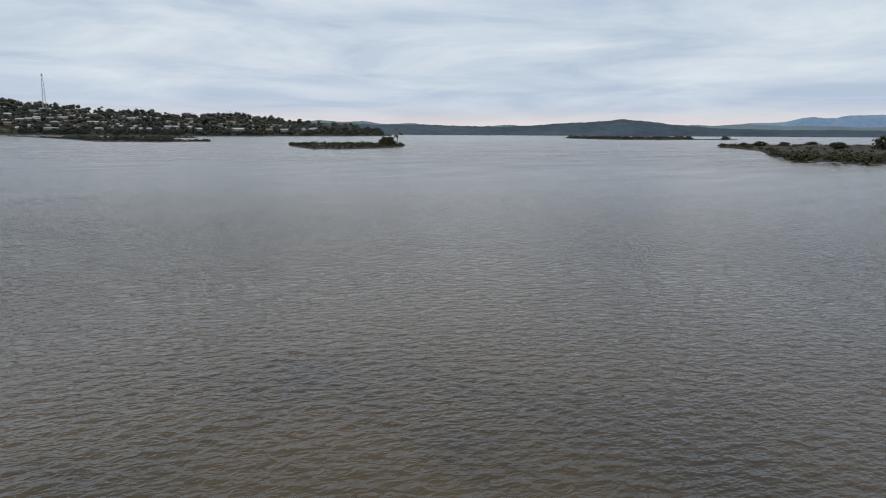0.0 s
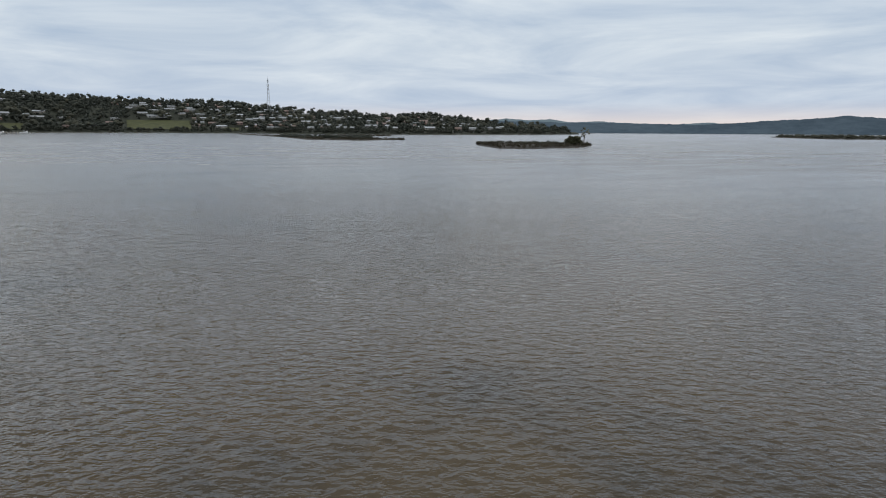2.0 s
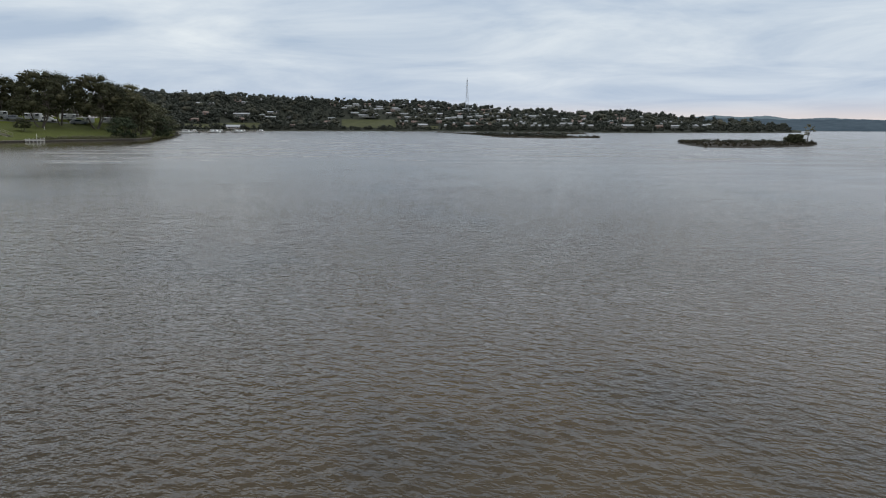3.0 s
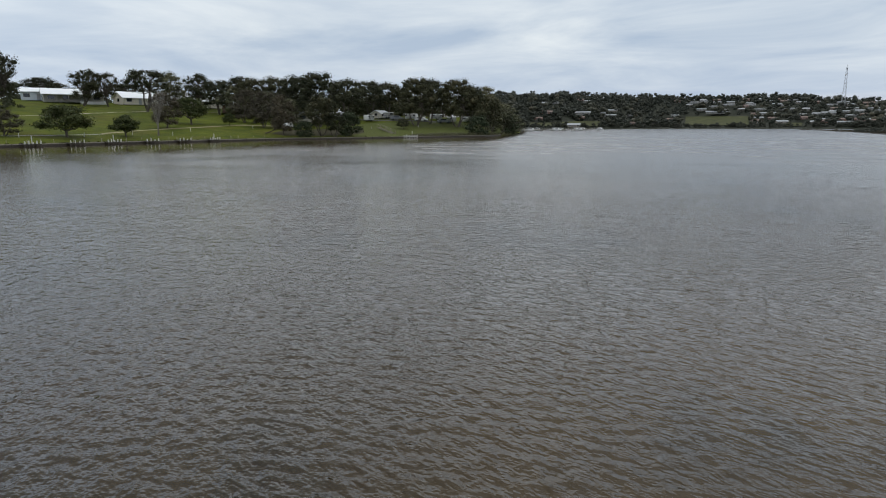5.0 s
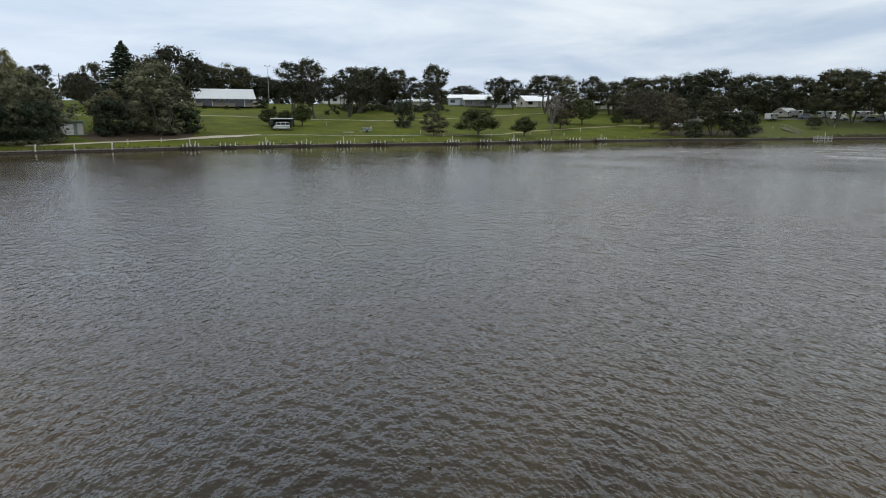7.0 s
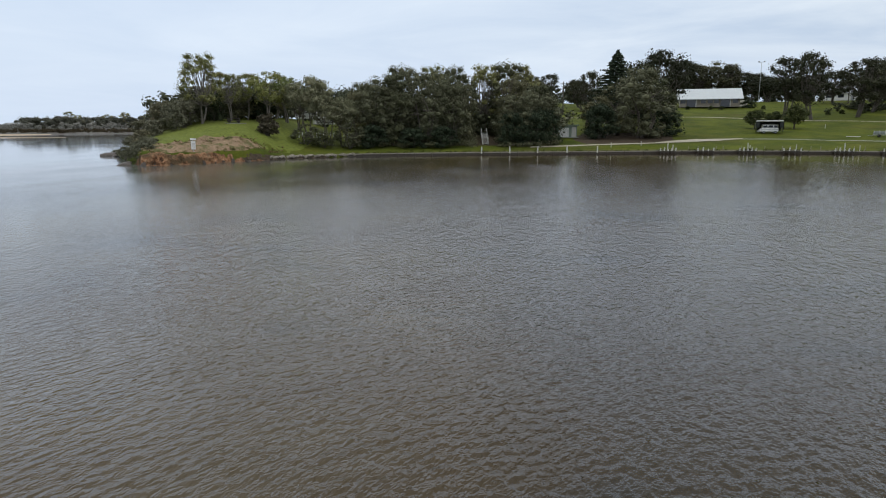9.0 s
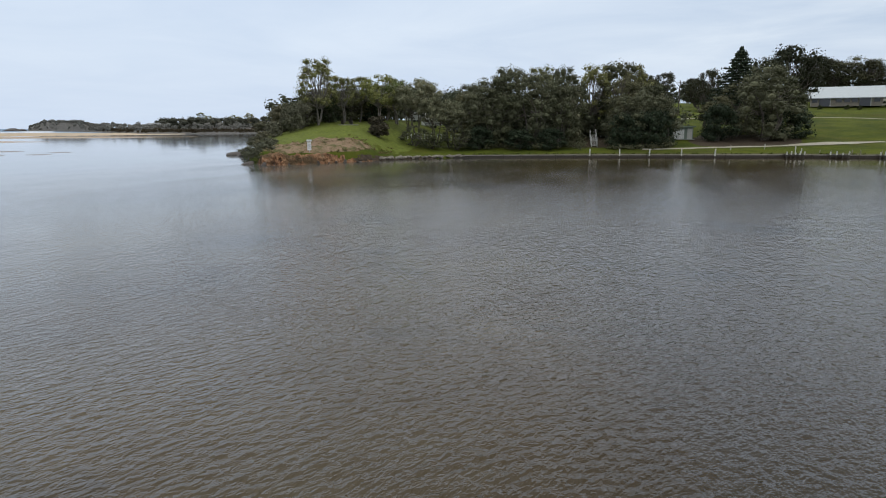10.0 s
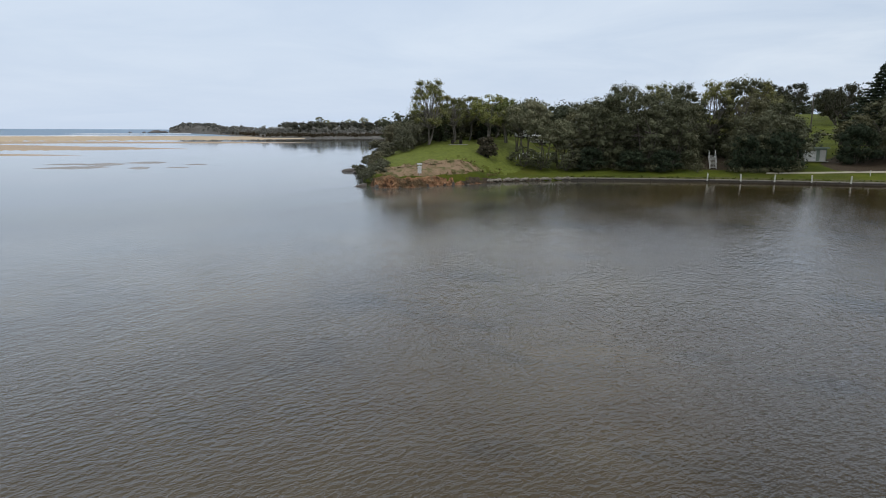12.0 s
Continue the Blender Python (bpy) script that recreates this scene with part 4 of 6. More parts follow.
plant([RIDGE[1], RIDGE[0]], [(119.8, 160, 17.4, 12.3), (126.2, 150, 12.5, 6.8), (121.6, 158, 14.5, 10), (130.4, 160, 9, 7), (131, 165, 10, 9), (129.6, 205, 11, 9), (126.9, 212, 9, 9), (131.0, 200, 11, 9)], "gums above the grove")
plant([RIDGE[1]], [(117.1, 256, 14, 13), (115.3, 258, 13.5, 13), (113.3, 262, 10.5, 12), (118.8, 252, 15, 13), (105.0, 198, 13.5, 12), (102.4, 222, 12, 12), (96.0, 262, 8, 12), (126.6, 196, 9, 9)], "ridge gums")
pine = fir(16.3, 12.5, "tall dark Norfolk pine above the grove")
pine.matrix_basis = upright(123.8, 140)
tagged(pine, group="gums above the grove")
dead = bare(6.5, 4.0, "leafless grey tree within the grove", BARK)
dead.matrix_basis = upright(133.1, 117) @ Matrix.Translation((0, 0, 5.0))
# lawns
plant(ROUND, [(112.8, 151, 4.3, 5.6), (110.0, 152, 5.3, 6.2), (94.4, 137, 6.4, 10.5), (90.3, 142, 4.6, 6.6), (85.3, 178, 7.6, 10.5), (111.4, 155, 3.6, 5.0), (82.3, 179, 3.6, 4.0)], "lawn trees")
plant(CONE, [(101.0, 153, 6.2, 5.4), (102.6, 226, 2.2, 6.5), (113.4, 214, 2.4, 5.0)], "lawn trees")
plant([DOME[0], DOME[1]], [(105.2, 240, 10.5, 9), (102.8, 242, 10.5, 9), (112.0, 250, 8.5, 12)], "ridge gums")
plant(BROWN, [(98.4, 136, 4.9, 6.6), (79.5, 179, 9.9, 9.0), (77.9, 165, 10.2, 7.0), (87.2, 165, 8.5, 8.0), (81.0, 190, 9.5, 8.5)], "brown trees")
lawn_bare = bare(9.9, 6.7, "leafless pale tree on the lawn")
lawn_bare.matrix_basis = upright(87.9, 147)
# the ridge
plant([RIDGE[0], RIDGE[1]], [(110.8, 180, 15.2, 10), (108.9, 176, 16.0, 9.8), (105.9, 183, 14.2, 11.5), (103.5, 215, 14.5, 12.6), (101.7, 220, 13.5, 9.9), (98.0, 210, 15.3, 10.5), (100.4, 225, 10.9, 9.1), (93.0, 228, 11.3, 10.6), (91.3, 230, 10.7, 8.5), (104.8, 205, 12, 10)], "ridge gums")
plant([RIDGE[2], RIDGE[1], DENSE[1], RIDGE[1]], [(88.5, 214, 12.8, 14.5), (84.8, 230, 12.2, 10), (116.0, 262, 15.5, 18), (114.1, 270, 11.5, 15), (118.2, 262, 16, 14), (112.2, 275, 10, 15), (86.7, 236, 12.5, 13), (107.6, 235, 10, 13), (99.0, 262, 9, 16), (95, 290, 8, 18), (103, 260, 10, 16), (81, 235, 12, 12), (90, 280, 8, 16), (109.5, 262, 9, 15)], "ridge gums")
# the point
plant([DOME[0], DOME[1]], [(78.5, 212, 12.8, 11.7), (74.8, 186, 15.6, 14), (76.6, 196, 14.0, 12), (70.3, 215, 12.2, 11.7), (68.7, 222, 11.7, 12.2), (66.2, 199, 15.1, 12.5), (64.9, 206, 14.6, 10), (62.5, 206, 15.5, 13), (61.3, 212, 13.5, 10), (59.7, 202, 12.2, 9.0), (72.4, 205, 13.0, 12), (83, 215, 11, 10), (80.5, 212, 12, 10)], "point trees")
plant([DOME[1], CONE[0]], [(74.6, 167, 10.3, 8.0), (72.2, 169, 6.2, 7.0), (73.4, 166, 6.5, 6.0), (60.7, 192, 5.6, 8.0), (58.5, 225, 8.0, 8.6), (58.0, 240, 6.5, 8.0), (67.4, 190, 3.4, 4.2), (76.1, 163, 4.0, 5.0)], "point trees")
plant(DENSE, [(77.3, 187, 8, 9), (75.6, 200, 9, 10), (69.6, 246, 9, 10), (66.0, 246, 10, 11), (61.6, 240, 9, 10), (59.3, 215, 9, 9), (79.2, 200, 9, 9), (82, 226, 9, 10)], "point trees")
plant([DENSE[2], DENSE[1]], [(57.6, 275, 8, 12), (58.4, 262, 10, 12), (60, 240, 12, 12), (63.8, 232, 12.5, 14), (67, 240, 11, 15), (71.5, 238, 11, 15), (76, 235, 12, 15)], "point trees")


BACK = leaves("back_wood_leaves", (0.028, 0.034, 0.020), (0.075, 0.082, 0.048), (0.08, 0.07, 0.045))


def back_woods(name, n, a0, a1, s0, s1, h0, h1, label):
    """Low dense woods beyond the park."""
    clumps = []
    for _ in range(n):
        az, s, h = rng.uniform(a0, a1), rng.uniform(s0, s1), rng.uniform(h0, h1)
        x, y = spot(az, shore(az) + s)
        for _ in range(4):
            ra = h * rng.uniform(0.22, 0.36)
            clumps.append((Vector((x + rng.normal(0, 0.35) * h, y + rng.normal(0, 0.35) * h, lawn(az, s) + h * rng.uniform(0.1, 0.8))), ra, ra * 0.8))
    tagged(part(name, foliage(clumps, n * 120, 0.50, 0.0, 0.46, 1), BACK), label, "woods", kind="stuff")


back_woods("ridge_back_woods", 320, 79, 132, 160, 205, 4.0, 9.0, "low dark woods behind the hilltop gums")
back_woods("ridge_hedges", 60, 96.8, 107.5, 84, 98, 1.4, 3.2, "dark bushes under the hilltop gums")
back_woods("grove_back_woods", 100, 128.6, 145.5, 24, 34, 3.0, 7.5, "dark thicket at the back of the grove")
back_woods("headland_back_woods", 100, 152.8, 162.5, 33, 46, 2.2, 5.8, "dark thicket behind the knoll")


back_woods("point_back_woods", 300, 57.5, 82, 56, 84, 3.5, 8.5, "dark trees behind the point's camp")
back_woods("camp_back_woods", 90, 143.5, 153.5, 58, 76, 5.0, 9.0, "dark trees beyond the camp's field")


def tufts_on(name, spots, count, size, material, label, category="grass"):
    """Many small clumps, as one: spots are (x, y, z, height, spread)."""
    clumps = [(Vector((x, y, z + h * 0.4)), w * 0.5, h * 0.6) for x, y, z, h, w in spots]
    ob = part(name, foliage(clumps, count, size, -0.4, 0.0), material)
    return tagged(ob, label, category, kind="stuff")


def sown(n, a0, a1, s0, s1, h0, h1):
    out = []
    for _ in range(n):
        az, s, h = rng.uniform(a0, a1), rng.uniform(s0, s1), rng.uniform(h0, h1)
        out.append((*spot(az, shore(az) + s), lawn_rough(az, s), h, h * rng.uniform(1.2, 2.4)))
    return out


GRASSBLADE = leaves("rank_grass", (0.035, 0.050, 0.006), (0.10, 0.115, 0.020), (0.17, 0.14, 0.06))
tufts_on("bank_tufts", sown(230, 153, 164.8, 0.9, 6.4, 0.10, 0.30), 7000, 0.13, leaves("dry_bank_grass", (0.070, 0.072, 0.028), (0.185, 0.160, 0.075), (0.24, 0.18, 0.10)), "dry grass tufts over the clay bank")
tufts_on("scarp_scrub", sown(60, 163.2, 165.4, 2.5, 10, 0.4, 1.0) + sown(90, 164.5, 166.3, 0.3, 4, 0.3, 0.8), 9000, 0.20, LEAF_GREY, "low grey-green scrub on the headland slope", "scrub")
tufts_on("shore_tufts", sown(420, 59, 147, 0.5, 1.6, 0.12, 0.32), 7000, 0.20, GRASSBLADE, "long grass along the seawall")
tufts_on("bank_scrub", sown(160, 57.2, 66.5, 0.3, 4.5, 0.3, 1.0), 9000, 0.26, LEAF_DARK, "dark scrub on the point's bank", "scrub")
tufts_on("grove_floor", sown(100, 128.6, 134.0, 9, 22, 0.4, 1.3) + sown(130, 136.0, 145.0, 9, 22, 0.4, 1.3), 14000, 0.28, LEAF_DARK, "dark undergrowth beneath the grove", "scrub")
tufts_on("point_floor", sown(90, 57.5, 80, 46, 64, 0.5, 1.6), 6000, 0.32, LEAF_DARK, "dark undergrowth beneath the point's trees", "scrub")


# ---- white posts and mooring berths along the seawall ----
def berth_post():
    root = thing("mooring_post", Matrix.Identity(4), "white painted timber post standing in front of the seawall", "post", "white shore posts")
    part("pole", rod((0, 0, 0.22), (0, 0, 1.20), 0.10, 0.095, 10), WHITE, root)
    part("foot", rod((0, 0, -0.6), (0, 0, 0.22), 0.10, 0.10, 10), TIMBER, root, "dark wet foot")
    part("cap", rod((0, 0, 1.20), (0, 0, 1.25), 0.11, 0.07, 10), WHITE, root)
    return root


first = None
for i, az in enumerate((135.38, 132.82, 130.36, 127.76, 125.16)):
    x, y = spot(az, shore(az) - 0.5)
    m = pose(x, y, 0, 0, (1.5, -2, 2, -1, 2)[i], az)
    if first is None:
        first = berth_post()
        first.matrix_basis = m
    else:
        copy_thing(first, m)


def berth(tall):
    root = thing("mooring_berth", Matrix.Identity(4), "small dark landing with white timber piles" + (" and a taller post" if tall else ""), "mooring", "mooring berths")
    bm = bmesh.new()
    for k in range(6):
        box(0.40, 1.5, 0.07, (-1.08 + 0.432 * k, -0.2, 0.42), 0.01, bm)
    part("deck", bm, TIMBER, root, "dark deck boards")
    part("beam", box(2.7, 0.18, 0.24, (0, -0.92, 0.17), 0.02), TIMBER, root)
    for k in range(5 if tall else 4):
        x = -1.2 + 2.4 * k / (4 if tall else 3)
        top = 0.86 + 0.12 * math.sin(k * 2.3)
        pile = part("post", rod((x, -1.02, 0.40), (x + 0.02 * k, -1.02, top), 0.10, 0.09), WHITE, root, "white painted pile")
        part("pile_foot", rod((x, -1.02, -0.6), (x, -1.02, 0.40), 0.10, 0.10), TIMBER, pile, "dark wet foot")
    if tall:
        part("post", rod((0.1, -0.6, 0.3), (0.1, -0.6, 1.65), 0.08, 0.07), WHITE, root, "tall white post")
    return root


protos = {}
for az, tall in ((119.5, 1), (116.5, 0), (113.3, 1), (110.1, 0), (106.6, 1), (103.5, 0), (96.9, 1), (94.0, 0), (91.4, 1), (88.6, 0), (86.1, 0), (83.8, 1)):
    x, y = spot(az, shore(az) - 0.2)
    lean = np.degrees(math.atan2(shore(az + 0.5) - shore(az - 0.5), math.radians(1) * shore(az)))
    m = pose(x, y, 0, 0, 0, az - lean)
    if tall not in protos:
        protos[tall] = berth(tall)
        protos[tall].matrix_basis = m
    else:
        copy_thing(protos[tall], m)


def landing():
    root = thing("jetty_platform", Matrix.Identity(4), "small white-railed landing platform at the seawall", "jetty")
    part("deck", box(4.6, 2.0, 0.16, (0, -0.9, 0.50), 0.02), COPING, root)
    for k in range(6):
        x = -2.15 + 0.86 * k
        part("post", rod((x, -1.8, -0.7), (x, -1.8, 0.92 + 0.16 * (k % 2)), 0.10, 0.09), WHITE, root, "white pile")
    part("rail", box(4.5, 0.07, 0.12, (0, -1.8, 0.62), 0.01), WHITE, root, "white rail")
    part("skirt", box(4.6, 0.06, 0.22, (0, -1.93, 0.22), 0.01), WHITE, root)
    part("post", rod((0.6, -1.2, -0.5), (0.6, -1.2, 2.1), 0.08, 0.07), WHITE, root, "tall white post")
    return root


jetty = landing()
x, y = spot(66.8, shore(66.8))
jetty.matrix_basis = pose(x, y, 0, 0, 0, 66.8 + 12) @ Matrix.Diagonal((0.85, 0.85, 0.85, 1))


# small marker pegs on the lawn
peg_proto = None
for az, d in ((118.9, 112), (113.0, 115), (109.7, 119), (105.5, 120), (101.2, 123), (97.5, 133), (93.2, 139), (99.6, 139), (104, 146), (89.8, 146), (85.4, 160), (121.5, 116), (124, 112), (107.9, 155), (86.8, 149), (80.4, 176), (70.2, 186), (66, 196)):
    if peg_proto is None:
        peg_proto = thing("marker_post", upright(az, d), "short white marker post in the grass", "post", "lawn marker posts")
        part("stake", box(0.11, 0.11, 0.85, (0, 0, -0.1), 0.01), WHITE, peg_proto)
        part("cap", box(0.15, 0.15, 0.04, (0, 0, 0.75), 0.01), WHITE, peg_proto)
    else:
        copy_thing(peg_proto, upright(az, d))

# weathered stakes along the edge of the lawn
stake = None
for k in range(40):
    az = 79.5 + 0.98 * k + 0.22 * math.sin(k * 3.7)
    m = upright(az, shore(az) + 1.3 + 0.25 * math.sin(k * 2.1), 0.1, 15 * math.sin(k)) @ pose(0, 0, 0, 3 * math.sin(k * 1.7), 4 * math.cos(k * 2.9), 0)
    if stake is None:
        stake = thing("stake", m, "thin weathered timber stake in the shore grass", "stake", "shore stakes")
        part("shaft", rod((0, 0, -0.2), (0, 0, 0.72), 0.045, 0.04, 6), COPING, stake)
        part("point", rod((0, 0, 0.72), (0, 0, 0.80), 0.04, 0.015, 6), COPING, stake)
    else:
        copy_thing(stake, m)
fallen = bare(7.0, 4.2, "fallen leafless branch lying on the grass", BARK)
fallen.matrix_basis = upright(79.3, 166, -0.15, 0) @ pose(0, 0, 0, 0, 68, 20)
tagged(fallen, category="branch")

# ---- headland sign, table, rocks ----
sign = thing("warning_sign", upright(160.35, 80.4, 0.2, 8), "white notice board on a post at the clay bank", "sign")
part("post", rod((0, 0.04, -0.3), (0, 0.04, 1.75), 0.05, 0.05), STEEL, sign)
board = part("board", box(0.50, 0.04, 0.95, (0, 0, 0.45), 0.01), WALLWHITE, sign, "white board with faint lines of print")
for k in range(5):
    part("bar", box(0.36 - 0.06 * (k % 2), 0.012, 0.035, (0, -0.022, 0.60 + 0.13 * k)), plain("faded_print", (0.30, 0.28, 0.27), 0.8), board)
part("board", box(0.62, 0.04, 0.22, (0, 0, 1.52), 0.01), WALLWHITE, sign, "small white top board")

table = thing("picnic_table", upright(157.0, 101.5, 0, 20), "dark timber picnic table on the knoll", "table")
part("tabletop", box(1.8, 0.75, 0.06, (0, 0, 0.72), 0.01), TIMBER, table)
for s in (-0.7, 0.7):
    part("bench", box(1.8, 0.28, 0.05, (0, s, 0.42), 0.01), TIMBER, table)
for s in (-0.7, 0.7):
    part("leg", box(0.08, 1.3, 0.72, (s, 0, 0), 0.02), TIMBER, table)
part("slab", box(3.0, 2.4, 0.10, (0, 0, -0.02), 0.02), CONCRETE, table, "pale concrete slab")


def boulder(name, size, material, seed):
    bm = bmesh.new()
    bmesh.ops.create_icosphere(bm, subdivisions=2, radius=1.0)
    for v in bm.verts:
        n = noise.noise(v.co * 1.1 + Vector((seed, 0, 0)))
        v.co *= 1 + 0.45 * n
        v.co = Vector((v.co.x * size, v.co.y * size * 0.8, v.co.z * size * 0.55))
    return part(name, bm, material)


protos = [boulder("rock", 0.32, ROCK, s) for s in (1, 5, 9)]
for i in range(34):
    az = 146.8 + 7.2 * (i / 33) + 0.05 * math.sin(i * 5)
    d = shore(az) - 0.1 + 0.5 * ((i * 7) % 5) / 4
    src = protos[i % 3]
    m = pose(*spot(az, d), 0.22 + 0.15 * ((i * 3) % 4) / 3, 20 * math.sin(i), 15 * math.cos(i * 2), i * 47) @ Matrix.Diagonal((0.7 + 0.6 * ((i * 5) % 7) / 6,) * 3 + (1,))
    ob = src if i < 3 else again(src, m)
    ob.matrix_basis = m
    tagged(ob, "pale rough rock at the water's edge", "rock", "shore rocks")
protos = [boulder("rock", 0.9, DARKROCK, s) for s in (12, 17, 29)]
dice = random.Random(8)
foot = [(166.5, 110, 1.3), (166.9, 112, 0.8), (166.2, 106, 0.7), (165.7, 80.5, 0.7)]
for _ in range(15):
    a = dice.uniform(153, 165.6)
    foot.append((a, shore(a) - dice.uniform(0.0, 0.7), dice.choice((0.16, 0.2, 0.26, 0.35, 0.5))))
for i, (az, d, k) in enumerate(foot):
    m = pose(*spot(az, d), 0.03, 6 * i, -5 * i, i * 61) @ Matrix.Diagonal((k * 1.4, k, k * 0.8, 1))
    ob = protos[i] if i < 3 else again(protos[i % 3], m)
    ob.matrix_basis = m
    tagged(ob, "dark wet rock at the headland's foot", "rock", "headland rocks")

# white posts of the camp's edge, behind the grove
bollard = None
for k in range(26):
    az = 151.6 - 0.30 * k
    m = upright(az, float(np.interp(az, [143.5, 145.8, 147.3, 150.8, 151.6], [123, 120, 116.5, 103.5, 101.5])), 0.1)
    if bollard is None:
        bollard = thing("bollard", m, "short white timber post at the camp's edge", "post", "camp posts")
        part("shaft", box(0.13, 0.13, 1.05, (0, 0, 0), 0.015), WALLWHITE, bollard)
        part("cap", box(0.15, 0.15, 0.05, (0, 0, 1.05), 0.015), WALLWHITE, bollard)
    else:
        copy_thing(bollard, m)

# ---- boat shed, stairs ----
hut = thing("boat_shed", upright(127.95, 125.5, 0.1, 4), "small grey-green boat shed with a flat dark roof", "shed")
part("wall", box(4.0, 3.2, 2.25, (0, 0, 0)), GREENPAINT, hut)
part("roof", box(4.7, 3.9, 0.16, (0, 0, 2.25), 0.02), CANVAS, hut, "dark flat roof")
part("fascia", box(4.75, 0.06, 0.20, (0, -1.98, 2.23)), GREENPAINT, hut)
shutter = part("shutter", box(2.3, 0.06, 1.7, (-0.65, -1.62, 0.12), 0.01), WALLWHITE, hut, "pale roller door")
for k in range(7):
    part("slat", box(2.26, 0.03, 0.035, (-0.65, -1.66, 0.25 + 0.22 * k)), GREENPAINT, shutter)
part("door", box(0.85, 0.06, 1.95, (1.45, -1.62, 0.05), 0.01), WHITE, hut, "white door")
part("step", box(4.6, 1.0, 0.12, (0, -2.1, 0.0), 0.02), CONCRETE, hut)


def stairway(m, rise, run, width, material, label):
    root = thing("stairs", m, label, "stairs")
    n = max(4, round(rise / 0.19))
    for k in range(n):
        part("tread", box(width, run / n * 1.05, 0.07, (0, run * (k + 0.5) / n, rise * (k + 1) / n), 0.01), material, root)
    for s in (-1, 1):
        x = s * (width / 2 + 0.05)
        part("stringer", rod((x, 0, 0.0), (x, run, rise), 0.07, 0.07, 4), material, root)
        part("handrail", rod((x, 0, 0.95), (x, run, rise + 0.95), 0.04, 0.04, 6), material, root)
        for k in range(4):
            part("baluster", rod((x, run * k / 3, rise * k / 3), (x, run * k / 3, rise * k / 3 + 0.95), 0.035, 0.035, 6), material, root)
    return root


stairway(upright(135.0, 110.5, 0, 6), 1.9, 3.6, 0.85, WHITE, "white-painted timber stairs climbing into the grove")
stairway(upright(68.2, 180.5, 0, 38), 1.7, 7.0, 1.1, COPING, "timber stairs up the grassy bank")


# ---- hall on the hill ----
def gable(length, depth, eaves, ridge, over):
    """A sheet roof, its ridge along x: (vertices, faces)."""
    a, b = length / 2 + over, depth / 2 + over
    t = 0.12
    drop = over * (ridge - eaves) / (depth / 2)
    v = [(-a, -b, eaves - drop), (a, -b, eaves - drop), (a, 0, ridge), (-a, 0, ridge), (-a, b, eaves - drop), (a, b, eaves - drop)]
    v += [(p[0], p[1], p[2] + t) for p in v]
    f = [(0, 1, 2, 3), (3, 2, 5, 4), (6, 9, 8, 7), (9, 10, 11, 8), (0, 6, 7, 1), (4, 5, 11, 10), (0, 3, 9, 6), (3, 4, 10, 9), (1, 7, 8, 2), (2, 8, 11, 5)]
    return v, f


def gable_wall(length, depth, eaves, ridge):
    a, b = length / 2, depth / 2
    v = [(-a, -b, 0), (a, -b, 0), (a, b, 0), (-a, b, 0), (-a, -b, eaves), (a, -b, eaves), (a, b, eaves), (-a, b, eaves), (-a, 0, ridge), (a, 0, ridge)]
    f = [(0, 1, 5, 4), (1, 2, 6, 9, 5), (2, 3, 7, 6), (3, 0, 4, 8, 7), (0, 3, 2, 1)]
    return v, f


def window_on(root, x, y, z, w, h, trim=WALLWHITE):
    win = part("window", box(w + 0.16, 0.08, h + 0.16, (x, y, z - 0.08), 0.01), trim, root)
    part("pane", box(w, 0.03, h, (x, y - 0.045, z)), GLASS, win, "dark glass")
    return win


hall = thing("hall", upright(116.42, 220, 0.3, 3), "long low hall of buff brick under a pale sheet roof", "building")
part("wall", gable_wall(17, 16, 2.6, 5.7), BRICK, hall)
hall_roof = part("roof", gable(17, 16, 2.6, 5.7, 0.9), ROOF, hall, "pale ribbed sheet roof")
for k in range(32):
    a = -9.2 + 18.4 * k / 31
    part("rib", rod((a, -8.85, 2.26), (a, -0.1, 5.80), 0.045, 0.045, 4), ROOF, hall_roof)
part("gutter", box(18.8, 0.16, 0.18, (0, -9.0, 2.14), 0.02), GREYROOF, hall)
for x0, w in ((-5.2, 2.6), (4.4, 2.6)):
    part("doors", box(w, 0.12, 2.2, (x0, -8.03, 0.05)), GLASS, hall, "dark glazed doors")
    part("post", box(0.14, 0.2, 2.6, (x0 + w / 2 + 0.1, -8.1, 0)), WALLWHITE, hall)
for x0 in (-7.6, -1.8, 0.2, 2.0, 7.2):
    window_on(hall, x0, -8.03, 1.1, 1.4, 1.0, BRICK)
part("annexe", box(2.6, 5, 2.2, (10.2, 3.5, 0), 0.05), CREAM, hall, "small cream annexe")


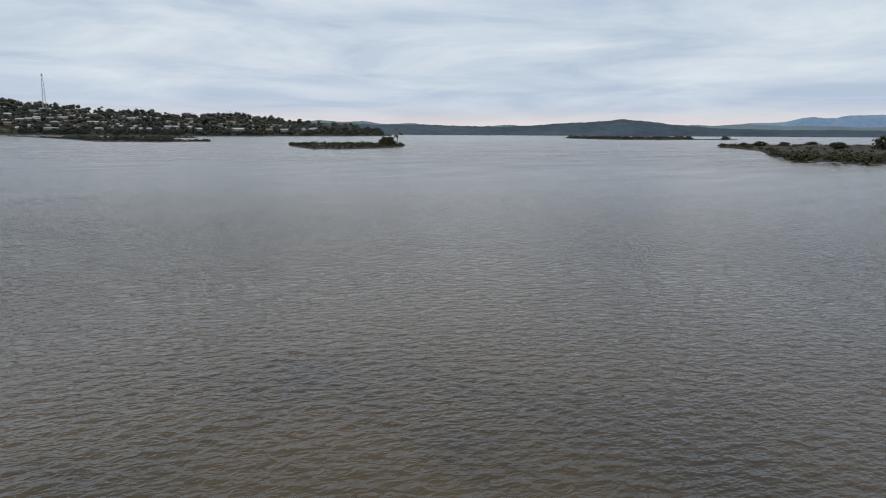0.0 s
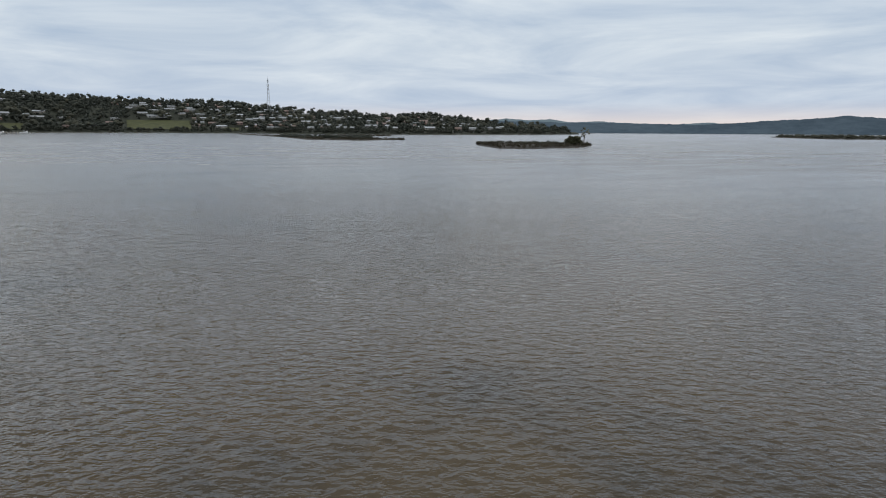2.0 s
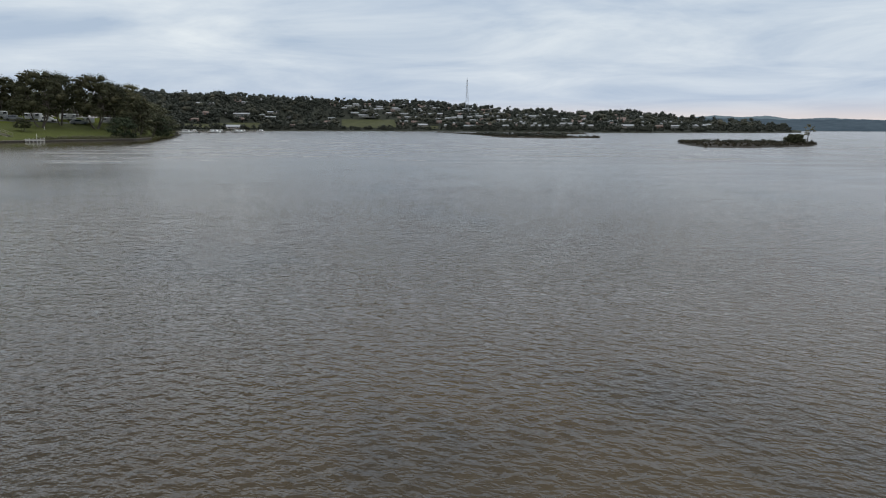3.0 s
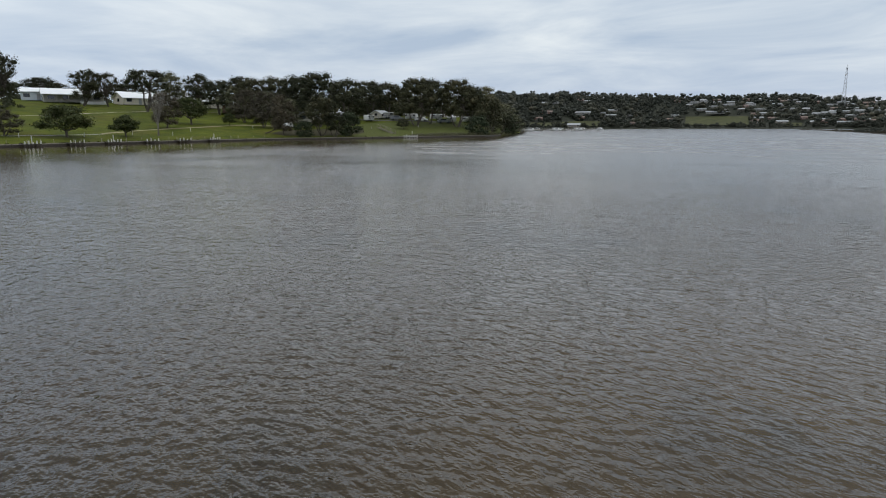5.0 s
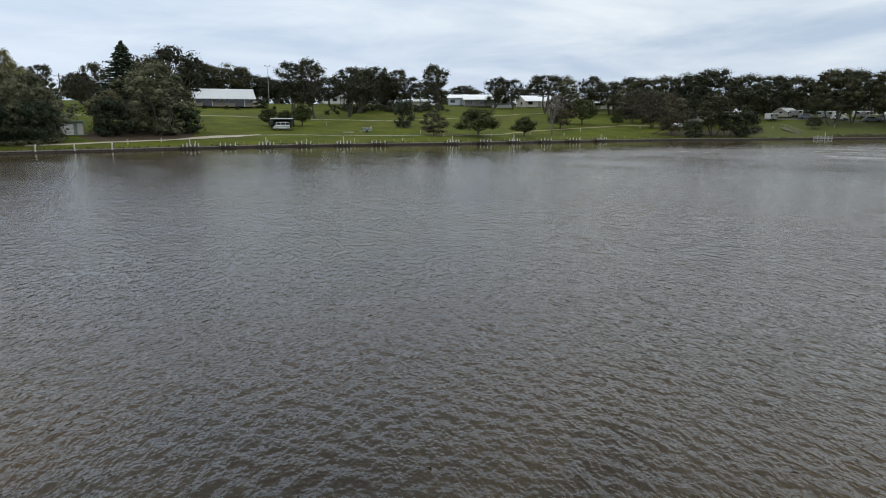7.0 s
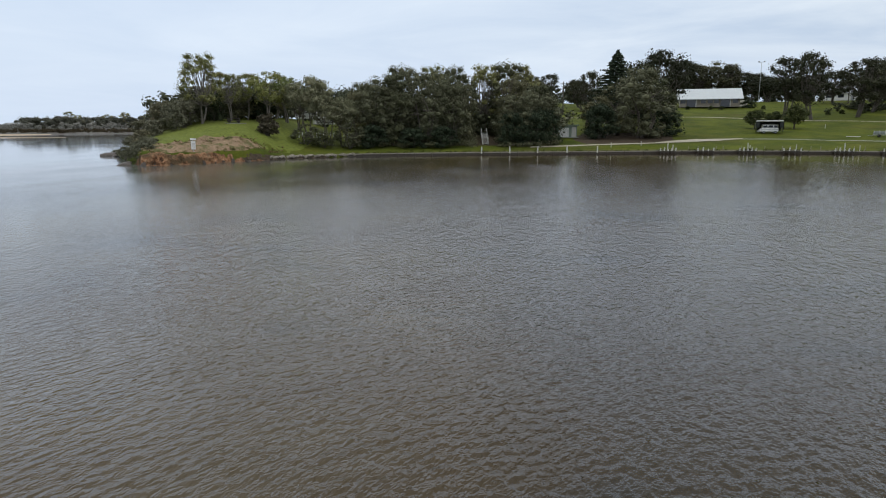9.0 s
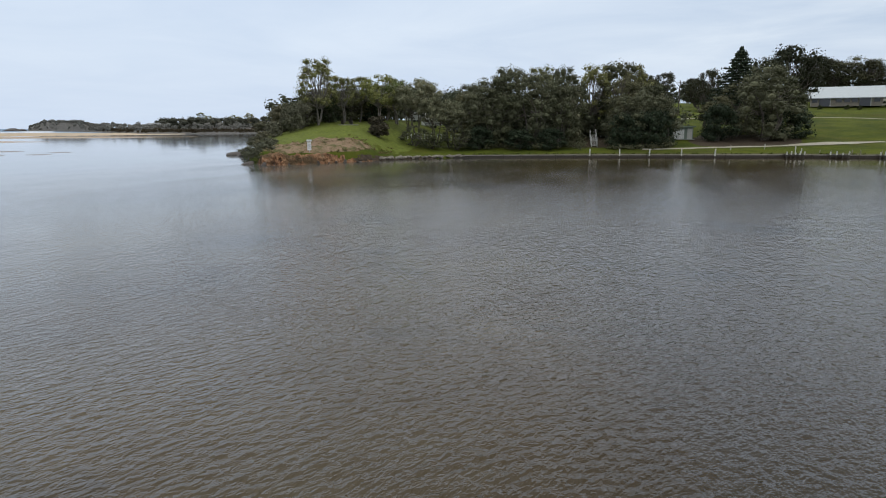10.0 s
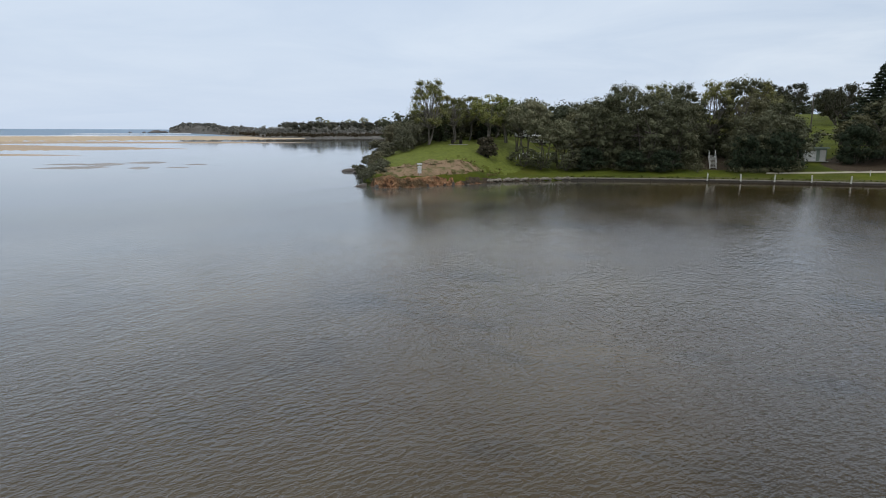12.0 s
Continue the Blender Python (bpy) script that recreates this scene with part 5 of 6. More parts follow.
# ---- dwellings ----
def dwelling(l, d, eaves, ridge, wall, roof, label, verandah=False, name="house", group="houses"):
    root = thing(name, Matrix.Identity(4), label, "house", group)
    part("wall", gable_wall(l, d, eaves, ridge - 0.15), wall, root)
    part("roof", gable(l, d, eaves, ridge, 0.6), roof, root)
    n = max(2, int(l / 3.5))
    for k in range(n):
        x = -l / 2 + l * (k + 0.5) / n
        if k == n // 2:
            part("door", box(0.95, 0.1, 2.05, (x, -d / 2 - 0.02, 0.02)), GREYROOF, root)
        else:
            window_on(root, x, -d / 2 - 0.02, 0.95, min(1.8, l / n * 0.55), 1.15)
    for s in (-1, 1):
        part("window", box(0.08, 1.5, 1.1, (s * (l / 2 + 0.02), 0, 1.0)), GLASS, root)
    if verandah:
        part("verandah_roof", box(l + 1, 3.0, 0.12, (0, -d / 2 - 1.5, eaves - 0.35), 0.02), roof, root)
        for k in range(6):
            part("post", box(0.14, 0.14, eaves - 0.35, (-l / 2 + l * k / 5, -d / 2 - 2.8, 0)), wall, root)
        part("terrace_wall", box(l * 0.45, 0.3, 0.9, (l * 0.3, -d / 2 - 4.2, -0.7), 0.02), WALLWHITE, root)
    return root


WHITEROOF = plain("white_sheet_roof", (0.74, 0.76, 0.765), 0.5, grain=1.5, vary=0.08)
# white house; the shade on its wall is put into the grey colour
home = dwelling(17, 10, 2.6, 4.4, plain("shade_grey_wall", (0.45, 0.43, 0.40), 0.85, grain=4, vary=0.2), WHITEROOF, "long white house with a pale roof and verandah", True, group="hillside houses")
home.matrix_basis = upright(93.7, 243, 0.1, 4)
shed = dwelling(6.5, 7, 2.8, 4.0, SHEDBLUE, WHITEROOF, "pale blue steel shed beside the white house", name="shed", group="hillside houses")
shed.matrix_basis = upright(96.2, 248, 0.1, -8)
ridge_homes = [dwelling(11, 8, 2.4, 4.3, CREAM, WHITEROOF, "cream house with a white roof among gums", group="hillside houses"),
               dwelling(14, 9, 2.7, 4.8, WALLWHITE, GREYROOF, "white house with a grey roof among gums", group="hillside houses"),
               dwelling(12, 8, 2.7, 4.4, REDBRICK, ROOF, "red brick house with a pale roof", group="hillside houses")]
for i, (az, d, turn) in enumerate(((89.4, 246, 24), (87.0, 252, -6), (81.2, 222, 0), (84.2, 242, -35), (106.9, 262, 10), (79.5, 226, 10))):
    m = upright(az, d, 0.1, turn)
    ob = ridge_homes[i] if i < 3 else copy_thing(ridge_homes[i % 3], m)
    ob.matrix_basis = m


long_shed = dwelling(8, 5, 1.7, 2.4, CREAM, ROOF, "long low shed with a pale sheet roof", name="shed", group="hillside houses")
long_shed.matrix_basis = upright(100.0, 238, 0.1, 2)

# ---- parked van and its shelter ----
van = thing("camper_van", upright(111.75, 142.4, 0, 14, 0.82), "white camper van parked on the lawn under an awning", "van")
part("body", box(3.9, 1.9, 0.95, (0, 0, 0.38), 0.16), CARWHITE, van)
part("cabin", box(3.5, 1.8, 0.80, (0.1, 0, 1.30), 0.14), CARWHITE, van)
part("bonnet", box(0.5, 1.7, 0.55, (-2.1, 0, 0.40), 0.14), CARWHITE, van)
for x0, w in ((-1.05, 0.95), (0.1, 1.05), (1.25, 0.95)):
    part("window", box(w, 0.05, 0.55, (x0, -0.90, 1.40), 0.02), GLASS, van, "dark side window")
part("stripe", box(3.7, 0.03, 0.10, (0, -0.955, 0.92)), GREYROOF, van, "grey side stripe")
for x0 in (-1.3, 1.3):
    for y0 in (-0.82, 0.82):
        wheel = part("wheel", rod((x0, y0 - 0.16, 0.32), (x0, y0 + 0.10, 0.32), 0.32, 0.32, 14), RUBBER, van)
        part("rim", rod((x0, y0 - 0.18, 0.32), (x0, y0 + 0.12, 0.32), 0.18, 0.18, 10), STEEL, wheel)
part("bumper", box(0.18, 1.8, 0.22, (-2.4, 0, 0.40), 0.04), GREYROOF, van)
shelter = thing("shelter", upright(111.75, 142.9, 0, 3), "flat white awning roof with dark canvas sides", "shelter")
part("roof", box(4.7, 3.4, 0.20, (0, 0, 2.30), 0.04), WALLWHITE, shelter)
# dark sheet added behind the van, standing for the shaded inside
part("rear_wall", box(4.4, 0.06, 1.8, (0, 1.6, 0.5)), CANVAS, shelter, "dark sheet added for the shelter's shaded inside")
for s in (-1, 1):
    side = [[(s * 2.35, y0, 2.34), (s * 2.55, y0, 1.8), (s * 2.48, y0, 1.2), (s * 2.6, y0, 0.75 + 0.2 * math.sin(y0 * 3))] for y0 in np.linspace(-1.6, 1.6, 9)]
    part("flap", strip(side), CANVAS, shelter, "hanging dark canvas flap")
    # dark panel put where the shelter only has a shaded opening
    part("screen", box(0.55, 0.05, 1.15, (s * 2.1, -1.6, 1.12), 0.02), CANVAS, shelter, "dark panel standing in for a shaded opening")
    for y0 in (-1.6, 1.6):
        part("post", rod((s * 2.3, y0, 0), (s * 2.3, y0, 2.32), 0.03, 0.03), CANVAS, shelter)

# a cage trailer and a board on the lawn
cage = thing("cage_trailer", upright(104.4, 140.5, 0, 8, 0.75), "small grey mesh-sided trailer on the grass", "trailer")
part("bed", box(2.4, 1.4, 0.12, (0, 0, 0.40), 0.02), STEEL, cage)
for x0 in (-1.15, 0, 1.15):
    hoop = bmesh.new()
    for a in range(8):
        t0, t1 = math.pi * a / 8, math.pi * (a + 1) / 8
        rod((x0, -0.68 * math.cos(t0), 0.5 + 1.0 * math.sin(t0)), (x0, -0.68 * math.cos(t1), 0.5 + 1.0 * math.sin(t1)), 0.04, 0.04, 6, hoop)
    part("hoop", hoop, STEEL, cage)
part("cover", strip([[(x0, -0.66 * math.cos(t), 0.5 + 0.96 * math.sin(t)) for t in np.linspace(0.1, math.pi - 0.1, 12)] for x0 in (-1.1, -0.4, 0.3, 1.1)]), plain("grey_green_canvas", (0.15, 0.165, 0.145), 0.9, grain=4, vary=0.3), cage, "grey-green canvas cover")
for s in (-0.72, 0.72):
    part("wheel", rod((0, s - 0.09, 0.3), (0, s + 0.09, 0.3), 0.3, 0.3, 12), RUBBER, cage)
part("drawbar", rod((-1.2, 0, 0.42), (-2.3, 0, 0.32), 0.05, 0.05), STEEL, cage)
plank = part("paddle_board", box(2.2, 0.7, 0.10, (0, 0, 0.02), 0.04), WHITE)
plank.matrix_basis = upright(106.0, 139.5, 0, 10)
tagged(plank, "pale board lying on the grass", "board")


# ---- caravans under the point's trees ----
def caravan():
    root = thing("caravan", Matrix.Identity(4), "white caravan parked under the trees", "caravan", "caravans")
    part("body", box(5.2, 2.2, 1.95, (0, 0, 0.5), 0.22), CARWHITE, root)
    part("stripe", box(4.7, 0.03, 0.28, (0, -1.11, 0.95)), GREYROOF, root)
    for x0 in (-1.9, 1.7):
        part("window", box(1.1, 0.05, 0.6, (x0, -1.15, 1.5)), GLASS, root)
    part("door", box(0.7, 0.05, 1.7, (0, -1.15, 0.6)), WALLWHITE, root)
    for s in (-0.45, 0.45):
        part("wheel", rod((s, -1.1, 0.35), (s, -0.85, 0.35), 0.35, 0.35, 12), RUBBER, root)
    part("awning", box(4.0, 2.2, 0.08, (0, -2.3, 2.3), 0.02), WALLWHITE, root, "white canvas awning")
    for s in (-1.9, 1.9):
        part("pole", rod((s, -3.3, 0), (s, -3.3, 2.32), 0.03, 0.03, 6), STEEL, root)
    return root


def parked_car(paint):
    root = thing("car", Matrix.Identity(4), "parked car under the trees", "car", "parked cars")
    bm = bmesh.new()
    outline = [(-2.2, 0.35), (2.2, 0.35), (2.25, 0.8), (1.3, 0.95), (0.7, 1.5), (-1.3, 1.5), (-2.05, 0.95), (-2.25, 0.85)]
    left = [bm.verts.new((x, -0.85, z)) for x, z in outline]
    right = [bm.verts.new((x, 0.85, z)) for x, z in outline]
    bm.faces.new(left)
    bm.faces.new(right[::-1])
    for k in range(8):
        bm.faces.new((left[k], right[k], right[(k + 1) % 8], left[(k + 1) % 8]))
    bmesh.ops.recalc_face_normals(bm, faces=bm.faces)
    bmesh.ops.bevel(bm, geom=list(bm.edges), offset=0.06, segments=1, affect="EDGES")
    part("body", bm, paint, root)
    for s in (-1, 1):
        part("window", box(1.7, 0.03, 0.38, (-0.35, s * 0.85, 1.0)), GLASS, root)
    for x0 in (-1.35, 1.4):
        for s in (-0.8, 0.8):
            part("wheel", rod((x0, s - 0.09, 0.32), (x0, s + 0.09, 0.32), 0.32, 0.32, 12), RUBBER, root)
    return root


vans = None
for az, d, turn in ((70.4, 204, 62), (68.8, 213, 15), (66.6, 212, -28), (64.4, 217, 36), (63.0, 214, -70), (76.8, 206, 40), (73.6, 206, -35), (61.6, 218, 24), (149.4, 128, 20), (147.2, 131, -15), (150.9, 131, 10)):
    m = upright(az, d, 0, turn, 0.8)
    if vans is None:
        vans = caravan()
        vans.matrix_basis = m
    else:
        again(vans, m)
cars = [parked_car(CARWHITE), parked_car(plain("grey_car_paint", (0.16, 0.17, 0.18), 0.3, bump=0.0))]
for i, (az, d, turn) in enumerate(((77.4, 181, 70), (63.7, 211, 15), (65.7, 210, -20), (67.9, 209, 5), (75.6, 204, 0), (72.7, 207, 10))):
    m = upright(az, d, 0, turn)
    ob = cars[i] if i < 2 else copy_thing(cars[i % 2], m)
    ob.matrix_basis = m
cabins = [dwelling(6.5, 5.5, 2.1, 3.5, CREAM, WHITEROOF, "small cream cabin with a white gable roof", name="cabin", group="camp cabins")]
for i, (az, d, turn) in enumerate(((69.4, 214, 55), (74.2, 205, 12), (76.2, 212, -20))):
    m = upright(az, d, 0.1, turn, 0.72)
    ob = cabins[0] if i == 0 else copy_thing(cabins[0], m)
    ob.matrix_basis = m
amenities = dwelling(9, 6, 2.5, 3.9, CREAM, GREYROOF, "cream amenities block with a grey roof", name="amenities_block", group="camp buildings")
amenities.matrix_basis = upright(75.6, 199, 0.1, 4)


# ---- poles ----
def power_pole():
    root = thing("power_pole", Matrix.Identity(4), "timber power pole with a cross-arm", "pole", "power poles")
    part("pole", rod((0, 0, -0.3), (0, 0, 9.0), 0.17, 0.12, 8), BARK, root)
    part("crossarm", box(2.2, 0.11, 0.13, (0, -0.16, 8.3)), TIMBER, root)
    for x0 in (-0.95, -0.35, 0.35, 0.95):
        part("insulator", rod((x0, -0.16, 8.43), (x0, -0.16, 8.63), 0.06, 0.04, 8), WHITE, root)
    return root


poles = None
for az, d in ((128.25, 180), (110.3, 205), (99.6, 205), (102.6, 228), (82.6, 219), (106.6, 232)):
    if poles is None:
        poles = power_pole()
        poles.matrix_basis = upright(az, d)
    else:
        copy_thing(poles, upright(az, d))
lamp = thing("floodlight_mast", upright(112.7, 240), "tall slender steel mast with twin floodlights", "light pole")
part("mast", rod((0, 0, -0.3), (0, 0, 13.2), 0.11, 0.06, 8), STEEL, lamp)
part("arm", box(1.7, 0.08, 0.08, (0, 0, 13.1)), STEEL, lamp)
for s in (-0.8, 0.8):
    part("floodlight", box(0.5, 0.25, 0.35, (s, -0.1, 13.15), 0.04), STEEL, lamp)
shrub_proto = bush(1.3, 1.7, LEAF_LAWN, "small clipped shrub on the slope", 500, 0.22)
for i, (az, d) in enumerate(((118.0, 205), (116.2, 206), (115.4, 205), (112.3, 208), (107.8, 190), (106.9, 192), (105.6, 194), (101.4, 222), (110.0, 200), (114.3, 214))):
    m = upright(az, d, 0.05, i * 40)
    ob = shrub_proto if i == 0 else copy_thing(shrub_proto, m)
    ob.matrix_basis = m
    tagged(ob, group="slope shrubs")


# ---- the town across the water ----
TOWN_AZ = [4.6, 6, 9, 13, 18, 24, 30, 36, 42, 48, 54, 62]
TOWN_D = [960, 880, 800, 740, 660, 640, 700, 800, 850, 800, 640, 520]
TOWN_TOP = [0, 4, 8, 10, 17, 16, 25, 38, 41, 43, 39, 33]


def town_ground(az, s):
    top = np.interp(az, TOWN_AZ, TOWN_TOP)
    x, y = spot(az, 800 + s)
    return float(-0.5 + 2.2 * ease(-10, 12, s) + top * ease(0, 300, s) + 2.0 * rough(x, y, 0.012) * ease(10, 80, s))


def town_shore(az):
    return float(np.interp(az, TOWN_AZ, TOWN_D))


FIELD = plain("dull_pasture", (0.060, 0.064, 0.024), 0.95, grain=0.15, vary=0.5, bump=0.8, depth=0.5)
town = smooth(part("ground_town", polar_sheet(np.arange(4.6, 62.01, 0.5), [-12, -6, 0, 6, 12, 25, 45, 70, 100, 140, 180, 230, 300, 400, 600, 900], town_shore, town_ground), SCRUB))
tagged(town, "dark scrubby hillside across the lake", "hillside", kind="structure")
for name, a0, a1, s0, s1 in (("ground_field", 38.2, 43.2, 30, 120), ("ground_green", 34.4, 35.6, 18, 60), ("ground_park", 50, 56, 20, 70)):
    f = smooth(part(name, polar_sheet(np.arange(a0, a1 + 0.01, 0.4), np.linspace(s0, s1, 7), town_shore, lambda az, s: town_ground(az, s) + 1.2), FIELD))
    tagged(f, "open green field below the town", "field", kind="structure")


def wood_mesh(spots, count, size, low=0.25, level=1):
    """Far trees as uneven clusters of leaf sprays; spots are (x, y, z, height, spread)."""
    clumps = []
    for x, y, z, h, w in spots:
        for _ in range(5):
            a, r, t = rng.uniform(0, 6.28), w * 0.36 * rng.random() ** 0.5, rng.uniform(low, 0.82)
            ra = w * rng.uniform(0.17, 0.30)
            clumps.append((Vector((x + math.cos(a) * r, y + math.sin(a) * r, z + h * t)), ra, min(ra * 0.8, h * 0.3)))
    return foliage(clumps, count, size * 0.8, 0.0, 0.78, level)


def scatter(n, a0, a1, first, height, s0, s1, h0, h1, keep=None):
    spots = []
    while len(spots) < n:
        az, s = rng.uniform(a0, a1), s0 + (s1 - s0) * rng.random()
        if keep and not keep(az, s):
            continue
        h = rng.uniform(h0, h1)
        spots.append((*spot(az, first(az) + s), height(az, s) - 0.3, h, h * rng.uniform(0.8, 1.3)))
    return spots


def in_field(az, s):
    return (38 < az < 43.4 and 22 < s < 125) or (34.2 < az < 35.8 and 8 < s < 66) or (49.6 < az < 56.2 and 14 < s < 76)


wood_spots = scatter(1150, 5.6, 61, town_shore, town_ground, 12, 330, 5.0, 11.5, lambda a, s: not in_field(a, s))
wood_spots += scatter(520, 43, 61, town_shore, town_ground, 12, 300, 5.0, 11.0, lambda a, s: not in_field(a, s))
wood = part("town_woods", wood_mesh(wood_spots, 60000, 2.2, 0.06), LEAF_FAR)
tagged(wood, "dark gums and gardens among the houses", "woods", kind="stuff")
wood = part("ridge_woods", wood_mesh(scatter(620, 13, 61, town_shore, town_ground, 250, 350, 8, 15), 40000, 1.2, 0.05, 1), LEAF_FAR)
tagged(wood, "line of tall dark trees on the town's skyline", "woods", kind="stuff")
wood = part("shore_woods", wood_mesh(scatter(300, 5.2, 58, town_shore, town_ground, 3, 16, 3.5, 6.5), 32000, 1.2, 0.1), LEAF_FAR)
tagged(wood, "dark fringe of trees on the far shore", "woods", kind="stuff")

wood = part("garden_trees", wood_mesh(scatter(150, 8, 60, town_shore, town_ground, 15, 250, 10, 15, lambda a, s: not in_field(a, s)), 14000, 1.3, 0.2, 2), LEAF_FAR)
tagged(wood, "tall dark garden trees standing over the houses", "woods", kind="stuff")
kinds = [dwelling(14, 9, 2.8, 4.4, TOWNWALL, TOWNROOF, "cream town house with a pale roof", group="town houses"),
         dwelling(16, 10, 2.8, 4.2, TOWNWALL, TOWNROOF, "white town house with a grey roof", group="town houses"),
         dwelling(13, 9, 3.0, 5.0, REDBRICK, REDROOF, "brick town house with a brown tiled roof", group="town houses"),
         dwelling(18, 9, 3.4, 4.8, TOWNWALL, TOWNROOF, "long pale town house with a grey roof", group="town houses"),
         dwelling(15, 9, 2.8, 4.5, BRICK, GREYROOF, "buff brick town house with a grey roof", group="town houses")]
count = 0
for row, s in enumerate((40, 75, 110, 145, 180, 215, 250)):
    for az in np.arange(12 + row * 0.4, 56, 1.15):
        az += rng.uniform(-0.4, 0.4)
        off = s + rng.uniform(-10, 10)
        if in_field(az, off) or rng.random() < (0.78 if az > 43 else 0.22 if az > 26 else 0.52):
            continue
        x, y = spot(az, town_shore(az) + off)
        m = pose(x, y, town_ground(az, off) + 2.6, 0, 0, az + rng.uniform(-25, 25)) @ Matrix.Diagonal((rng.uniform(0.5, 0.95), 0.75, rng.uniform(0.55, 0.8), 1))
        ob = kinds[count] if count < 5 else again(kinds[int(rng.integers(0, 5))], m)
        ob.matrix_basis = m
        count += 1
for az, off, turn, k in ((40.6, 132, 0, 1.6), (36.9, 120, 0, 1.2), (21.3, 150, 0, 1.2), (14.0, 150, 5, 1.0), (11.6, 120, -5, 0.8), (51.8, 110, 0, 1.5), (49.3, 100, 3, 1.2)):
    x, y = spot(az, town_shore(az) + off)
    again(kinds[1 if k < 1.5 else 3], pose(x, y, town_ground(az, off) + 2.0, 0, 0, az + turn) @ Matrix.Diagonal((k, 1, 0.9, 1)))


def lattice_tower(h, w):
    root = thing("radio_tower", Matrix.Identity(4), "slender grey lattice radio tower on the ridge", "tower")
    for sx in (-1, 1):
        for sy in (-1, 1):
            part("leg", rod((sx * w, sy * w, -1), (sx * w * 0.25, sy * w * 0.25, h), 0.15, 0.10, 6), STEEL, root)
    for k in range(9):
        bm = bmesh.new()
        z0, z1 = h * k / 9, h * (k + 1) / 9
        r0, r1 = w * (1 - 0.75 * k / 9), w * (1 - 0.75 * (k + 1) / 9)
        for (ax, ay), (bx, by) in (((-1, -1), (1, -1)), ((1, -1), (1, 1)), ((1, 1), (-1, 1)), ((-1, 1), (-1, -1))):
            rod((ax * r0, ay * r0, z0), (bx * r1, by * r1, z1), 0.055, 0.055, 4, bm)
            rod((bx * r0, by * r0, z0), (ax * r1, ay * r1, z1), 0.055, 0.055, 4, bm)
        part("brace", bm, STEEL, root)
    part("antenna", rod((0, 0, h), (0, 0, h + 4), 0.18, 0.08, 6), STEEL, root)
    part("headframe", box(1.7, 1.7, 1.3, (0, 0, h - 2.0), 0.1), GREYROOF, root)
    part("dish", rod((0, -1.2, h * 0.82), (0, -1.7, h * 0.82), 1.1, 1.1, 14), WALLWHITE, root)
    return root


tower = lattice_tower(49.5, 2.3)
x, y = spot(31.85, 950)
tower.matrix_basis = pose(x, y, town_ground(31.85, 950 - town_shore(31.85)), 0, 0, 20)

# marina behind the point
pier = thing("pier", pose(*spot(53, 470), 0, 0, 0, 53 + 62), "long low pale timber pier with moored boats", "pier")
part("deck", box(120, 3.0, 0.25, (0, 0, 0.9), 0.03), COPING, pier)
for k in range(25):
    for s in (-1.3, 1.3):
        part("post", rod((-58 + 4.8 * k, s, -1), (-58 + 4.8 * k, s, 1.9), 0.15, 0.14, 6), COPING, pier)


def motor_boat():
    root = thing("motor_boat", Matrix.Identity(4), "small white motor boat moored at the pier", "boat", "moored boats")
    rows = []
    for u in np.linspace(0, 1, 9):
        w = 1.3 * (1 - max(0, u - 0.45) ** 2 * 3.0)
        rows.append([(-3.2 + 6.4 * u, s * w, z + 0.4 * u) for s, z in ((-1, 0.9), (-0.75, 0.1), (0, -0.25), (0.75, 0.1), (1, 0.9), (0, 0.8), (-1, 0.9))])
    part("hull", strip(rows), CARWHITE, root)
    part("cabin", box(2.4, 1.7, 1.2, (-0.4, 0, 0.9), 0.15), WALLWHITE, root)
    part("windscreen", box(1.9, 1.74, 0.45, (-0.3, 0, 1.45), 0.05), GLASS, root)
    return root


boats = None
for k in range(10):
    m = pier.matrix_basis @ pose(-54 + 11.5 * k, 4.5 if k % 3 else -4.5, 0, 0, 0, 90 + 8 * math.sin(k))
    if boats is None:
        boats = motor_boat()
        boats.matrix_basis = m
    else:
        copy_thing(boats, m)
kiosk = dwelling(12, 7, 2.6, 4.2, BRICK, GREYROOF, "low shoreside pavilion with a grey roof", name="pavilion", group="camp buildings")
kiosk.matrix_basis = pose(*spot(52.2, 660), 2.0, 0, 0, 52)


# ---- low islands ----
def island(name, line, height, label, lumps=0.5, material=SCRUB):
    """An island from rows of (bearing, nearest, farthest)."""
    azs = [r[0] for r in line]
    rows = []
    for az in np.arange(min(azs), max(azs) + 1e-6, 0.18):
        order = sorted(line)
        a = [r[0] for r in order]
        n, f = (float(np.interp(az, a, [r[k] for r in order])) for k in (1, 2))
        n += (f - n) * 0.06 * rough(az, 0, 1.8, 2)
        row = []
        for u in np.linspace(0, 1, 14):
            d = n + (f - n) * u
            x, y = spot(az, d)
            row.append((x, y, -0.15 + height * math.sin(math.pi * u) ** 0.5 * (1 + lumps * rough(x, y, 0.15, 1))))
        rows.append(row)
    ob = smooth(part(name, strip(rows), material))
    return tagged(ob, label, "island", kind="structure")


def reeds(name, line, n, count, h0, h1, size, material, label, lo=0.08, hi=0.95, base=0.5):
    order = sorted(line)
    a = [r[0] for r in order]
    spots = []
    for _ in range(n):
        az = rng.uniform(a[0] + 0.03, a[-1] - 0.03)
        near, far = (float(np.interp(az, a, [r[k] for r in order])) for k in (1, 2))
        d = near + (far - near) * rng.uniform(lo, hi)
        h = rng.uniform(h0, h1) * min(1, (az - a[0]) * 2.2 + 0.35, (a[-1] - az) * 2.2 + 0.35)
        spots.append((*spot(az, d), base - 0.25, h, h * 1.5))
    ob = part(name, wood_mesh(spots, count, size, 0.0), material)
    return tagged(ob, label, "scrub", kind="stuff")


